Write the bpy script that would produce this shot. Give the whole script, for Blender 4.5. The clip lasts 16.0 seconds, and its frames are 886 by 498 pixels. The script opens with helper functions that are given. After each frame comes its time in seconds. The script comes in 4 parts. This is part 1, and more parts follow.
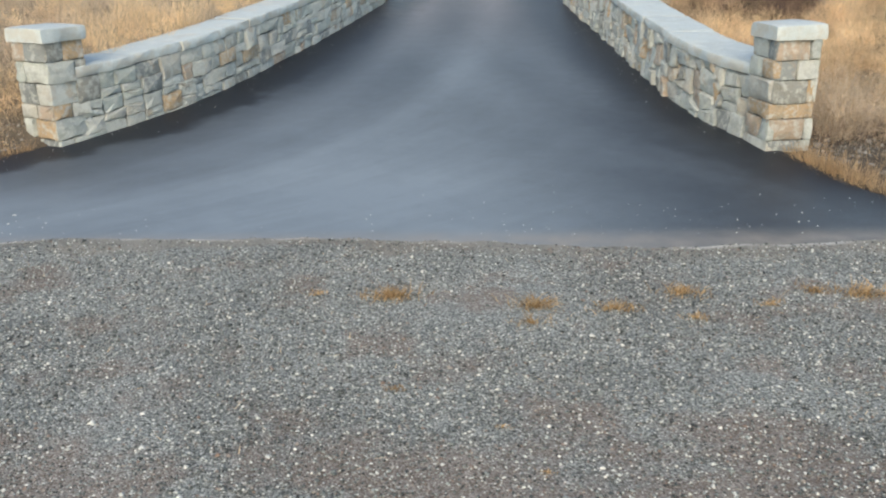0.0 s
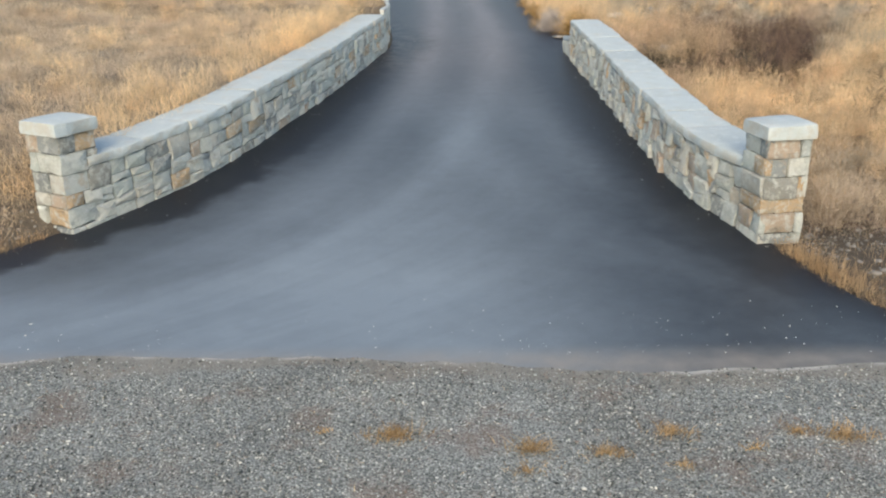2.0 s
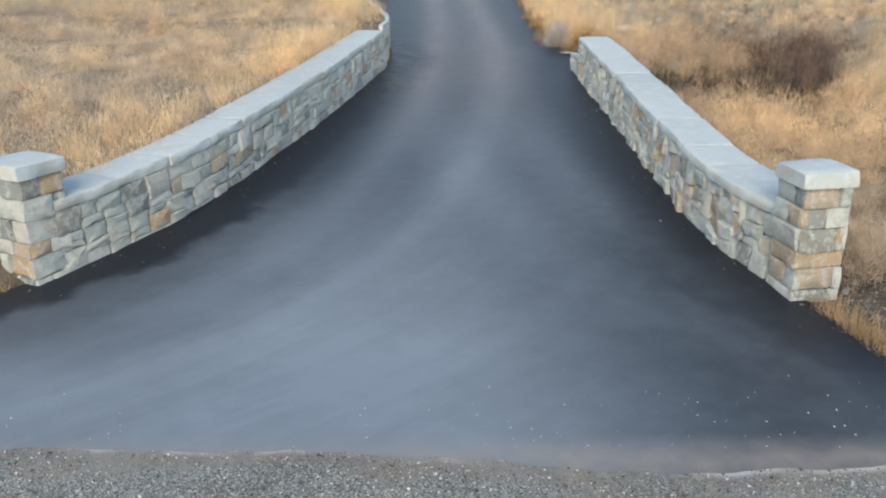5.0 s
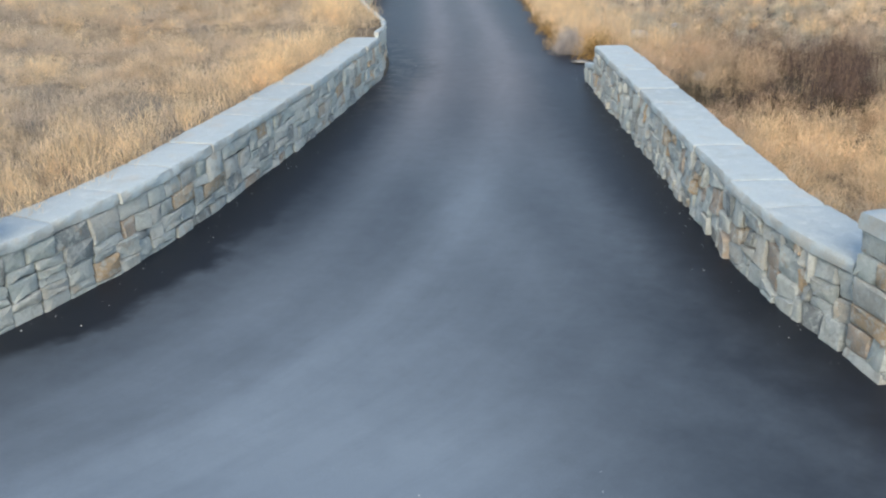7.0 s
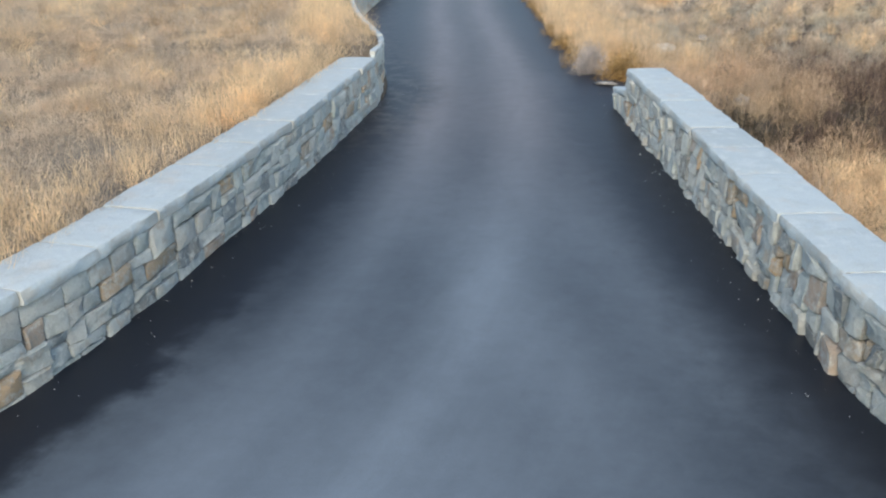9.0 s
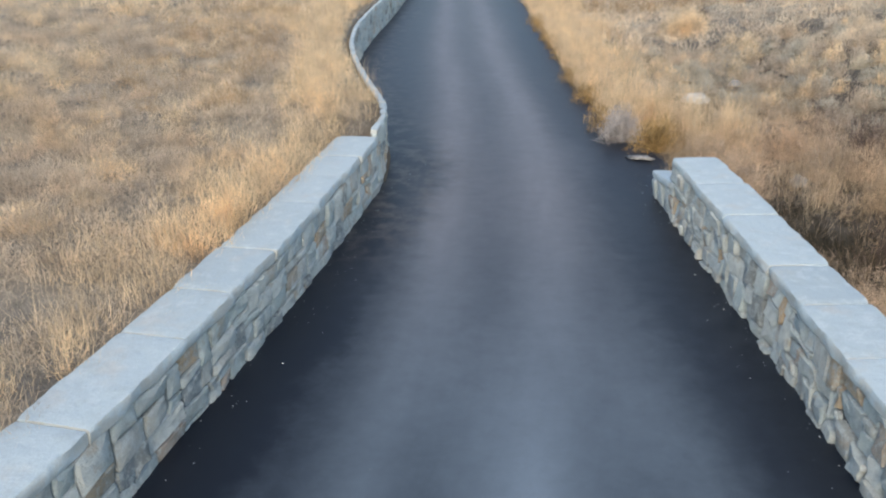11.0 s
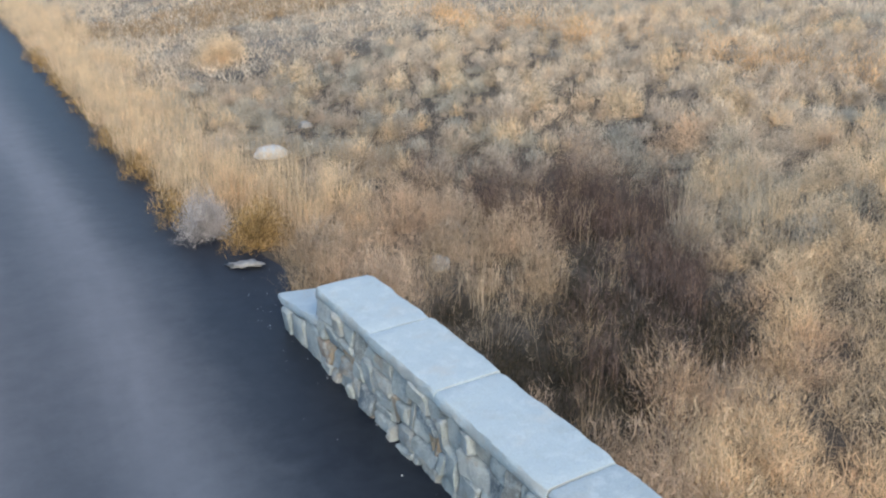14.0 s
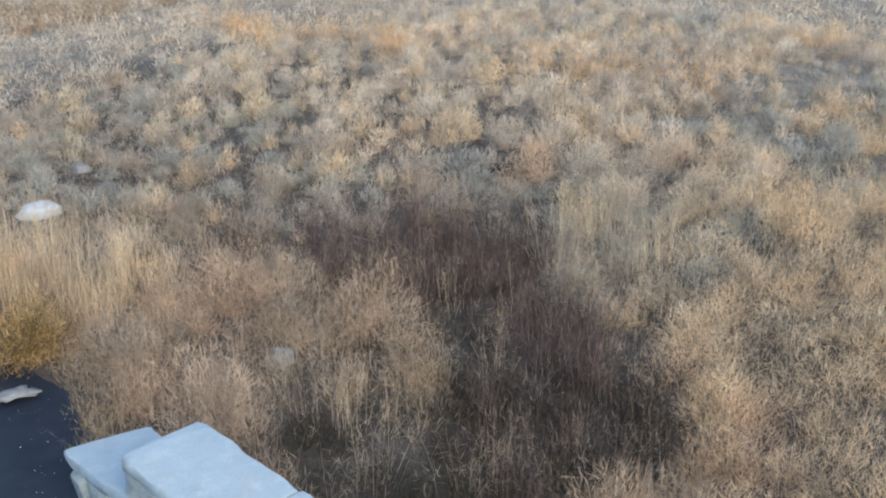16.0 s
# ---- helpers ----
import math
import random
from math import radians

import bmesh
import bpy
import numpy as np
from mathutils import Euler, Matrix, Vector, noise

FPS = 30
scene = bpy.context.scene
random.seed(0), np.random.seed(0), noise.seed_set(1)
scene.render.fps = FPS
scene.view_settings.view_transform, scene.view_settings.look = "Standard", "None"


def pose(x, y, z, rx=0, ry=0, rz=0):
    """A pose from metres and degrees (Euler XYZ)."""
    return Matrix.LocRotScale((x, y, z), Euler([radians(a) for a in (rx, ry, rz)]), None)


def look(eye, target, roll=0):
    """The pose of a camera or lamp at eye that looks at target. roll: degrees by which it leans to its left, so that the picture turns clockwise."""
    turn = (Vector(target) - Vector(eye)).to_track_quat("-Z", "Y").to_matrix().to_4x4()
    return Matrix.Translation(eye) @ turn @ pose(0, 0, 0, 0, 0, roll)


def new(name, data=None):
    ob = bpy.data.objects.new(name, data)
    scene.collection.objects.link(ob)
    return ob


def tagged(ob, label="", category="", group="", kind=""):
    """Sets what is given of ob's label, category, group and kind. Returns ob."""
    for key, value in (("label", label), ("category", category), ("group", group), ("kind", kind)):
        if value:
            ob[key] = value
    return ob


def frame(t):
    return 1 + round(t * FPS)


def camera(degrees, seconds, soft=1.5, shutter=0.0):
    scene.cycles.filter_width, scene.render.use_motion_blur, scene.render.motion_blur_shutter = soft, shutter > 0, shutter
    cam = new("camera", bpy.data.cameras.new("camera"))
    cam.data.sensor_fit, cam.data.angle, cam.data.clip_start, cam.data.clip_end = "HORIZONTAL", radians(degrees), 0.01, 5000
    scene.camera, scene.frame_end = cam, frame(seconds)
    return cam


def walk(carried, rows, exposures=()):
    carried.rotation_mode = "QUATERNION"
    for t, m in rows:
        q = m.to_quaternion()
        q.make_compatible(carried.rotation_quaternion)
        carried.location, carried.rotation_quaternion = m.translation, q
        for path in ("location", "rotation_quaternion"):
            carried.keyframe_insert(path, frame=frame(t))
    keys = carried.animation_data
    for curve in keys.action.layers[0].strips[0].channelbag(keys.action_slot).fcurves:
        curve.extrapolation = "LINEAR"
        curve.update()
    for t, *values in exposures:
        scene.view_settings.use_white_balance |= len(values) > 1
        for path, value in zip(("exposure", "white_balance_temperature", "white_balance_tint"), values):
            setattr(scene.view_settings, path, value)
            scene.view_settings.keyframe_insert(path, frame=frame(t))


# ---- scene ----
cam = camera(53.8, 16.0, soft=2.1)
METRES, EYE, TILT, LEAN, TURN = 17.0, 2.4, -19.65, 0.65, 0.0
ROWS = [
    (0.0, 0.0, 0.0, 0.0, 0.0, 0.0, -0.0),
    (0.5, -0.0003, -0.0045, 0.0142, 0.03, 0.04, -0.0),
    (1.0, -0.0005, -0.0076, 0.0237, 0.03, 0.04, -0.03),
    (1.5, -0.0002, -0.0131, 0.0399, 0.09, 0.09, -0.08),
    (2.0, 0.0007, -0.0177, 0.0597, 0.13, 0.16, -0.11),
    (2.5, 0.0006, -0.0187, 0.0698, 0.15, 0.21, -0.15),
    (3.0, 0.0002, -0.0141, 0.0754, 0.18, 0.21, -0.2),
    (3.5, 0.0008, -0.006, 0.0783, 0.22, 0.25, -0.2),
    (4.0, 0.0012, 0.0008, 0.0809, 0.23, 0.25, -0.21),
    (6.5, 0.0006, 0.1194, 0.1219, 0.3, 0.32, -0.29),
    (7.0, -0.0002, 0.1455, 0.1294, 0.31, 0.33, -0.31),
    (7.5, -0.0016, 0.1863, 0.1428, 0.33, 0.33, -0.34),
    (8.0, -0.0032, 0.2207, 0.1551, 0.34, 0.37, -0.33),
    (10.5, -0.0167, 0.3906, 0.2602, 0.31, 0.25, -0.51),
    (11.0, -0.0204, 0.4192, 0.2913, 0.33, 0.2, -0.51),
    (11.5, -0.0243, 0.4569, 0.3212, 0.16, 0.23, -0.43),
    (12.0, -0.0264, 0.5004, 0.3416, -4.84, 0.21, 1.38),
    (12.5, -0.025, 0.5377, 0.3558, -10.98, 0.01, 3.53),
    (13.0, -0.024, 0.5705, 0.3686, -12.91, -0.15, 4.19),
    (13.5, -0.0228, 0.6132, 0.3839, -19.67, -0.74, 6.48),
    (14.0, -0.0155, 0.6642, 0.401, -29.37, -2.01, 9.58),
    (14.5, 0.0002, 0.7023, 0.4143, -40.0, -4.06, 12.71),
    (15.0, 0.0113, 0.7223, 0.4227, -41.17, -4.31, 13.01),
    (15.5, 0.0236, 0.7481, 0.4347, -41.94, -4.53, 13.24),
    (16.0, 0.0454, 0.799, 0.4531, -42.84, -4.73, 13.61),
]
EXPOSURES = [(0.0, 0.89, 7950, 8), (1.0, 0.91, 8250, 9), (2.0, 0.88, 8050, 9), (4.0, 0.85, 7650, 9), (7.0, 0.82, 7150, 8), (10.5, 0.79, 6950, 8), (12.5, 0.73, 6650, 8), (14.0, 0.75, 6450, 7), (14.5, 0.78, 6500, 7), (15.0, 0.80, 6550, 7), (15.5, 0.71, 6050, 6), (16.0, 0.73, 6050, 6)]
walk(cam, [(t, pose(0, 0, EYE, TILT, LEAN, TURN) @ pose(METRES * x, METRES * y, METRES * z, 90 + pitch, roll, yaw)) for t, x, y, z, yaw, pitch, roll in ROWS], EXPOSURES)

# ---- world, sun, exposure ----
world = bpy.data.worlds.new("evening_sky")
scene.world = world
world.use_nodes = True
wn = world.node_tree.nodes
sky = wn.new("ShaderNodeTexSky")
sky.sky_type = "NISHITA"
sky.sun_disc = False
SUN_EL, SUN_AZ = 33.0, 189.0
sky.sun_elevation, sky.sun_rotation = radians(SUN_EL), radians(SUN_AZ)
wn["Background"].inputs["Strength"].default_value = 0.165
world.node_tree.links.new(sky.outputs["Color"], wn["Background"].inputs["Color"])
sun = new("sun", bpy.data.lights.new("sun", "SUN"))
sun.data.energy, sun.data.angle, sun.data.color = 1.3, radians(40), (1.0, 0.83, 0.66)
_d = Vector((math.sin(radians(SUN_AZ)) * math.cos(radians(SUN_EL)), math.cos(radians(SUN_AZ)) * math.cos(radians(SUN_EL)), math.sin(radians(SUN_EL))))
sun.matrix_world = look(_d * 60, (0, 0, 0))

rng = np.random.default_rng(7)


# ---- materials ----
class Nodes:
    """A small helper to lay out a node material."""

    def __init__(self, name):
        self.mat = bpy.data.materials.new(name)
        self.mat.use_nodes = True
        self.n = self.mat.node_tree.nodes
        self.l = self.mat.node_tree.links
        self.bsdf = self.n["Principled BSDF"]
        self.out = self.n["Material Output"]

    def add(self, kind, **inputs):
        node = self.n.new(kind)
        for key, value in inputs.items():
            slot = node.inputs[key.replace("_", " ")]
            if isinstance(value, bpy.types.NodeSocket):
                self.l.new(value, slot)
            else:
                slot.default_value = value
        return node

    def position(self):
        return self.add("ShaderNodeNewGeometry").outputs["Position"]

    def noise(self, scale, detail=4.0, rough=0.55, vec=None):
        node = self.add("ShaderNodeTexNoise", Scale=scale, Detail=detail, Roughness=rough)
        self.l.new(vec if vec is not None else self.position(), node.inputs["Vector"])
        return node.outputs["Fac"]

    def ramp(self, fac, stops, mode="LINEAR"):
        node = self.n.new("ShaderNodeValToRGB")
        node.color_ramp.interpolation = mode
        els = node.color_ramp.elements
        while len(els) < len(stops):
            els.new(0.5)
        for el, (at, col) in zip(els, stops):
            el.position = at
            el.color = (*col, 1) if len(col) == 3 else col
        self.l.new(fac, node.inputs["Fac"])
        return node.outputs["Color"]

    def mix(self, fac, a, b, mode="MIX"):
        node = self.n.new("ShaderNodeMix")
        node.data_type, node.blend_type = "RGBA", mode
        for slot, value in ((node.inputs[0], fac), (node.inputs[6], a), (node.inputs[7], b)):
            if isinstance(value, bpy.types.NodeSocket):
                self.l.new(value, slot)
            elif isinstance(value, tuple):
                slot.default_value = (*value, 1)
            else:
                slot.default_value = value
        return node.outputs[2]

    def math(self, op, a, b=0.0, c=0.0):
        node = self.n.new("ShaderNodeMath")
        node.operation = op
        for slot, value in zip(node.inputs, (a, b, c)):
            if isinstance(value, bpy.types.NodeSocket):
                self.l.new(value, slot)
            else:
                slot.default_value = value
        return node.outputs[0]

    def smooth(self, value, lo, hi):
        node = self.n.new("ShaderNodeMapRange")
        node.interpolation_type = "SMOOTHSTEP"
        node.inputs["From Min"].default_value, node.inputs["From Max"].default_value = lo, hi
        self.l.new(value, node.inputs["Value"])
        return node.outputs["Result"]

    def finish(self, color, rough=0.9, bump=None, strength=0.3, distance=0.01, spec=0.3):
        for slot, value in (("Base Color", color), ("Roughness", rough)):
            if isinstance(value, bpy.types.NodeSocket):
                self.l.new(value, self.bsdf.inputs[slot])
            else:
                self.bsdf.inputs[slot].default_value = (*value, 1) if isinstance(value, tuple) else value
        self.bsdf.inputs["Specular IOR Level"].default_value = spec
        if bump is not None:
            node = self.add("ShaderNodeBump", Strength=strength, Distance=distance, Height=bump)
            self.l.new(node.outputs["Normal"], self.bsdf.inputs["Normal"])
        return self.mat


def m_stone(name, tones):
    """Quarried stone; tones are the base colours from which each block draws its own."""
    m = Nodes(name)
    rnd = m.add("ShaderNodeObjectInfo").outputs["Random"]
    base = m.ramp(rnd, [(i / len(tones), tone) for i, tone in enumerate(tones)], "CONSTANT")
    shift = m.n.new("ShaderNodeVectorMath")
    shift.operation = "ADD"
    m.l.new(m.position(), shift.inputs[0])
    m.l.new(m.add("ShaderNodeCombineXYZ", X=m.math("MULTIPLY", rnd, 40.0), Y=m.math("MULTIPLY", rnd, 17.0), Z=0.0).outputs[0], shift.inputs[1])
    at = shift.outputs[0]
    rust = m.smooth(m.noise(4.2, 6, 0.62, at), 0.53, 0.63)
    some = m.smooth(m.math("FRACT", m.math("MULTIPLY", rnd, 7.31)), 0.40, 0.80)
    c = m.mix(m.math("MULTIPLY", rust, m.math("ADD", 0.08, m.math("MULTIPLY", some, 0.45))), base, (0.47, 0.375, 0.265))
    grey = m.smooth(m.noise(8.0, 7, 0.74, at), 0.49, 0.61)
    c = m.mix(m.math("MULTIPLY", grey, 0.40), c, (0.33, 0.385, 0.395))
    pale = m.smooth(m.noise(10.0, 7, 0.74), 0.48, 0.60)
    c = m.mix(m.math("MULTIPLY", pale, 0.66), c, (0.62, 0.68, 0.675))
    seep = m.smooth(m.noise(2.1, 5, 0.65), 0.57, 0.69)
    c = m.mix(m.math("MULTIPLY", seep, 0.28), c, (0.25, 0.26, 0.25))
    fine = m.noise(60, 6, 0.7)
    c = m.mix(0.45, c, m.ramp(fine, [(0.3, (0.62, 0.62, 0.62)), (0.7, (1.18, 1.18, 1.18))]), "MULTIPLY")
    return m.finish(c, 0.88, m.math("ADD", m.noise(15, 6, 0.7), m.math("MULTIPLY", fine, 0.45)), 0.9, 0.045)


def m_mortar():
    m = Nodes("recessed_mortar")
    n = m.noise(9, 5)
    return m.finish(m.ramp(n, [(0.35, (0.055, 0.058, 0.056)), (0.55, (0.13, 0.135, 0.13)), (0.72, (0.34, 0.35, 0.335))]), 0.95, m.noise(90, 3), 0.5)


def m_coping():
    m = Nodes("pale_coping_stone")
    rnd = m.add("ShaderNodeObjectInfo").outputs["Random"]
    base = m.ramp(rnd, [(0.0, (0.435, 0.52, 0.555)), (0.5, (0.475, 0.565, 0.60)), (1.0, (0.405, 0.485, 0.52))])
    warm = m.smooth(m.noise(1.7, 5, 0.6), 0.54, 0.72)
    c = m.mix(m.math("MULTIPLY", warm, 0.40), base, (0.56, 0.52, 0.45))
    dark = m.smooth(m.noise(3.1, 6, 0.70), 0.52, 0.68)
    c = m.mix(m.math("MULTIPLY", dark, 0.42), c, (0.40, 0.455, 0.46))
    pale = m.smooth(m.noise(5.0, 6, 0.72), 0.50, 0.66)
    c = m.mix(m.math("MULTIPLY", pale, 0.42), c, (0.60, 0.675, 0.69))
    # faces that don't point up turn browner and darker, in patches
    up = m.add("ShaderNodeSeparateXYZ", Vector=m.add("ShaderNodeNewGeometry").outputs["True Normal"]).outputs["Z"]
    steep = m.math("MULTIPLY", m.math("SUBTRACT", 1.0, m.smooth(up, 0.35, 0.75)), m.smooth(m.noise(4.0, 5, 0.65), 0.40, 0.60))
    c = m.mix(m.math("MULTIPLY", steep, 0.50), c, (0.42, 0.39, 0.33))
    fine = m.noise(70, 5, 0.7)
    c = m.mix(0.35, c, m.ramp(fine, [(0.3, (0.6, 0.6, 0.6)), (0.7, (1.12, 1.12, 1.12))]), "MULTIPLY")
    return m.finish(c, 0.85, m.math("ADD", m.noise(6, 7, 0.66), m.math("MULTIPLY", fine, 0.2)), 0.6, 0.04)


def m_asphalt():
    m = Nodes("dusty_asphalt_with_sheen")
    lane = m.n.new("ShaderNodeUVMap")
    lane.uv_map = "lane"
    edge = m.n.new("ShaderNodeUVMap")
    edge.uv_map = "edge"
    sep = m.add("ShaderNodeSeparateXYZ", Vector=lane.outputs["UV"])
    u, v = sep.outputs["X"], sep.outputs["Y"]
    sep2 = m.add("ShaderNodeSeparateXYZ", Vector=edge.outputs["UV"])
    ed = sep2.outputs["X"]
    # long streaks along the lane
    stretch = m.add("ShaderNodeCombineXYZ", X=u, Y=m.math("MULTIPLY", v, 0.12), Z=0.0)
    streak = m.noise(2.6, 5, 0.6, stretch.outputs["Vector"])
    broad = m.noise(0.45, 4, 0.55)
    wander = m.math("MULTIPLY", m.math("SUBTRACT", broad, 0.5), 0.4)

    def pair(off, sharp):
        w = m.math("SUBTRACT", m.math("ABSOLUTE", m.math("ADD", off, wander)), 0.76)
        return m.math("POWER", 2.718, m.math("MULTIPLY", m.math("MULTIPLY", w, w), -sharp))

    tracks, tracks2 = pair(m.math("ADD", u, 0.12), 5.5), pair(sep2.outputs["Y"], 3.0)
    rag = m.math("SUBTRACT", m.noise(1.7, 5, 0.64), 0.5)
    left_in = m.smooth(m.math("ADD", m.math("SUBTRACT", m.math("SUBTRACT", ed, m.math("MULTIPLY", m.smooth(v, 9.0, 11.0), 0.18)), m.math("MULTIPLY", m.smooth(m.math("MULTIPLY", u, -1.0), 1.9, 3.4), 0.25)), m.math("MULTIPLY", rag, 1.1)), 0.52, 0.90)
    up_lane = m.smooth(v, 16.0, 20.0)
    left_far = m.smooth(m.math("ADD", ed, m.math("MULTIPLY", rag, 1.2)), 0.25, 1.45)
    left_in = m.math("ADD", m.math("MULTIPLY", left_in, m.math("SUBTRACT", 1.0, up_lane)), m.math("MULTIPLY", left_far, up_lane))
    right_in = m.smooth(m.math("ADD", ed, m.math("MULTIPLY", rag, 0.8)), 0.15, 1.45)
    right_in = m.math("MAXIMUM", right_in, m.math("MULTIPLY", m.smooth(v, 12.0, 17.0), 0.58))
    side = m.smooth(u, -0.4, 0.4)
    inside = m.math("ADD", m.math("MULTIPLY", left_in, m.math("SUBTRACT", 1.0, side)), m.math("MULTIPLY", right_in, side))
    # besides track dust, the pale mouth and lane middle paint in sky glare
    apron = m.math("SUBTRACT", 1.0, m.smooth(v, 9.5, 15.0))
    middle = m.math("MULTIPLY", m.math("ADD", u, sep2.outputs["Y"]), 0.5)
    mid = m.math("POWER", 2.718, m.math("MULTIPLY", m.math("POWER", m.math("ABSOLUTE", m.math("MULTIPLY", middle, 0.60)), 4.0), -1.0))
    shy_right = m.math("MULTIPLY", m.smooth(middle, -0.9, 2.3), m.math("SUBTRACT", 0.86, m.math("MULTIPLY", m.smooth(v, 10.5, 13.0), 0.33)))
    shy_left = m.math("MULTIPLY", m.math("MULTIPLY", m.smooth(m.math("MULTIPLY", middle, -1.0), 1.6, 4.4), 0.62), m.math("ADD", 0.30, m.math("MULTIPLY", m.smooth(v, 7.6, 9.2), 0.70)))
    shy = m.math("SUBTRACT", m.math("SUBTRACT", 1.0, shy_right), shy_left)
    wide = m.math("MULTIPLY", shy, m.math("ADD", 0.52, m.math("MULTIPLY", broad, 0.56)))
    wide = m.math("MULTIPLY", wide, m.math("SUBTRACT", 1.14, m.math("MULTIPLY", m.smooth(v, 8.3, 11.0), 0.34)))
    lane_dust_sheen = m.math("MULTIPLY", m.math("SUBTRACT", 1.0, m.math("MULTIPLY", m.math("SUBTRACT", 1.0, m.smooth(v, 17.0, 22.0)), 0.20)), m.math("ADD", m.math("ADD", m.math("MULTIPLY", tracks, 0.30), m.math("MULTIPLY", m.math("MULTIPLY", tracks2, 0.26), m.math("SUBTRACT", 1.0, m.smooth(v, 15.0, 19.0)))), m.math("MULTIPLY", mid, 0.30)))
    open_dust_sheen = m.math("ADD", m.math("MULTIPLY", tracks, 0.10), m.math("ADD", wide, m.math("MULTIPLY", tracks2, 0.08)))
    dust_sheen = m.math("ADD", m.math("MULTIPLY", lane_dust_sheen, m.math("SUBTRACT", 1.0, apron)), m.math("MULTIPLY", open_dust_sheen, apron))
    dust_sheen = m.math("MULTIPLY", dust_sheen, m.math("ADD", 0.75, m.math("MULTIPLY", streak, 0.50)))
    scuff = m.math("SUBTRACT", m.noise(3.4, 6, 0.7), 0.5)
    dust_sheen = m.math("ADD", dust_sheen, m.math("MULTIPLY", scuff, 0.30))
    dust_sheen = m.math("MULTIPLY", m.math("ADD", dust_sheen, 0.06), m.math("ADD", 0.05, m.math("MULTIPLY", inside, 0.95)))
    # warmer grey up the lane, painted for the horizon sky it mirrors
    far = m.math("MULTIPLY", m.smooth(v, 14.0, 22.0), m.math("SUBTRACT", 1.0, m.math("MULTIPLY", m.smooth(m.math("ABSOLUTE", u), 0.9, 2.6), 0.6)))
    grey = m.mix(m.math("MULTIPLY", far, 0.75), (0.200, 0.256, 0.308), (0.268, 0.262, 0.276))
    c = m.mix(dust_sheen, (0.0066, 0.0100, 0.0178), grey)
    # brown dirt drifted against the wall up the lane
    dirt = m.math("MULTIPLY", m.math("MULTIPLY", m.smooth(v, 18.0, 21.0), m.math("SUBTRACT", 1.0, m.smooth(ed, 0.5, 1.7))), m.math("MULTIPLY", m.math("SUBTRACT", 1.0, side), m.smooth(m.noise(3.2, 5, 0.68), 0.42, 0.66)))
    c = m.mix(m.math("MULTIPLY", dirt, 0.6), c, (0.125, 0.112, 0.104))
    rim = m.math("SUBTRACT", 1.0, m.smooth(v, 6.8, 7.2))
    c = m.mix(m.math("MULTIPLY", rim, m.noise(3, 4)), c, (0.30, 0.28, 0.25))
    fine = m.noise(160, 3, 0.7)
    c = m.mix(0.45, c, m.ramp(fine, [(0.3, (0.6, 0.6, 0.6)), (0.72, (1.2, 1.2, 1.2))]), "MULTIPLY")
    speck = m.smooth(m.noise(23, 2), 0.80, 0.83)
    c = m.mix(m.math("MULTIPLY", speck, 0.6), c, (0.3, 0.3, 0.3))
    return m.finish(c, m.math("ADD", 0.50, m.math("MULTIPLY", dust_sheen, 0.2)), fine, 0.25, 0.004, 0.36)


def m_gravel():
    m = Nodes("crushed_gravel")
    vor = m.n.new("ShaderNodeTexVoronoi")
    vor.inputs["Scale"].default_value = 95
    m.l.new(m.position(), vor.inputs["Vector"])
    big = m.noise(1.1, 5)
    y = m.add("ShaderNodeSeparateXYZ", Vector=m.position()).outputs["Y"]
    red = m.smooth(m.math("ADD", m.noise(1.4, 5, 0.6), m.math("MULTIPLY", m.smooth(m.math("MULTIPLY", y, -1.0), -4.3, -3.3), 0.16)), 0.51, 0.66)
    patch = m.noise(1.1, 4)
    stone = m.ramp(m.add("ShaderNodeSeparateXYZ", Vector=vor.outputs["Color"]).outputs["X"],
                   [(0.0, (0.080, 0.092, 0.094)), (0.4, (0.190, 0.216, 0.216)), (0.8, (0.315, 0.352, 0.350)), (1.0, (0.50, 0.53, 0.525))])
    c = m.mix(m.math("MULTIPLY", red, 0.45), stone, (0.21, 0.145, 0.115))
    rim = m.n.new("ShaderNodeUVMap")
    rim.uv_map = "rim"
    far = m.add("ShaderNodeSeparateXYZ", Vector=rim.outputs["UV"]).outputs["X"]
    # packed brown fines beside the asphalt, in lobes
    fines = m.math("SUBTRACT", 1.0, m.smooth(m.math("SUBTRACT", far, m.math("MULTIPLY", m.math("SUBTRACT", patch, 0.44), 1.4)), 0.04, 0.30))
    c = m.mix(m.math("MULTIPLY", fines, 0.78), c, m.ramp(m.noise(6, 6, 0.7), [(0.3, (0.195, 0.195, 0.180)), (0.7, (0.29, 0.285, 0.262))]))
    sand = m.math("SUBTRACT", 1.0, m.smooth(far, 0.01, 0.09))
    c = m.mix(m.math("MULTIPLY", sand, m.smooth(m.math("ADD", m.noise(1.4, 3), m.math("MULTIPLY", m.smooth(m.math("ABSOLUTE", m.add("ShaderNodeSeparateXYZ", Vector=m.position()).outputs["X"]), 1.2, 2.4), 0.16)), 0.52, 0.78)), c, (0.50, 0.505, 0.49))
    c = m.mix(0.5, c, m.ramp(big, [(0.3, (0.62, 0.6, 0.58)), (0.7, (1.12, 1.12, 1.1))]), "MULTIPLY")
    return m.finish(c, 0.95, m.math("SUBTRACT", 1.0, vor.outputs["Distance"]), 0.7, 0.010)


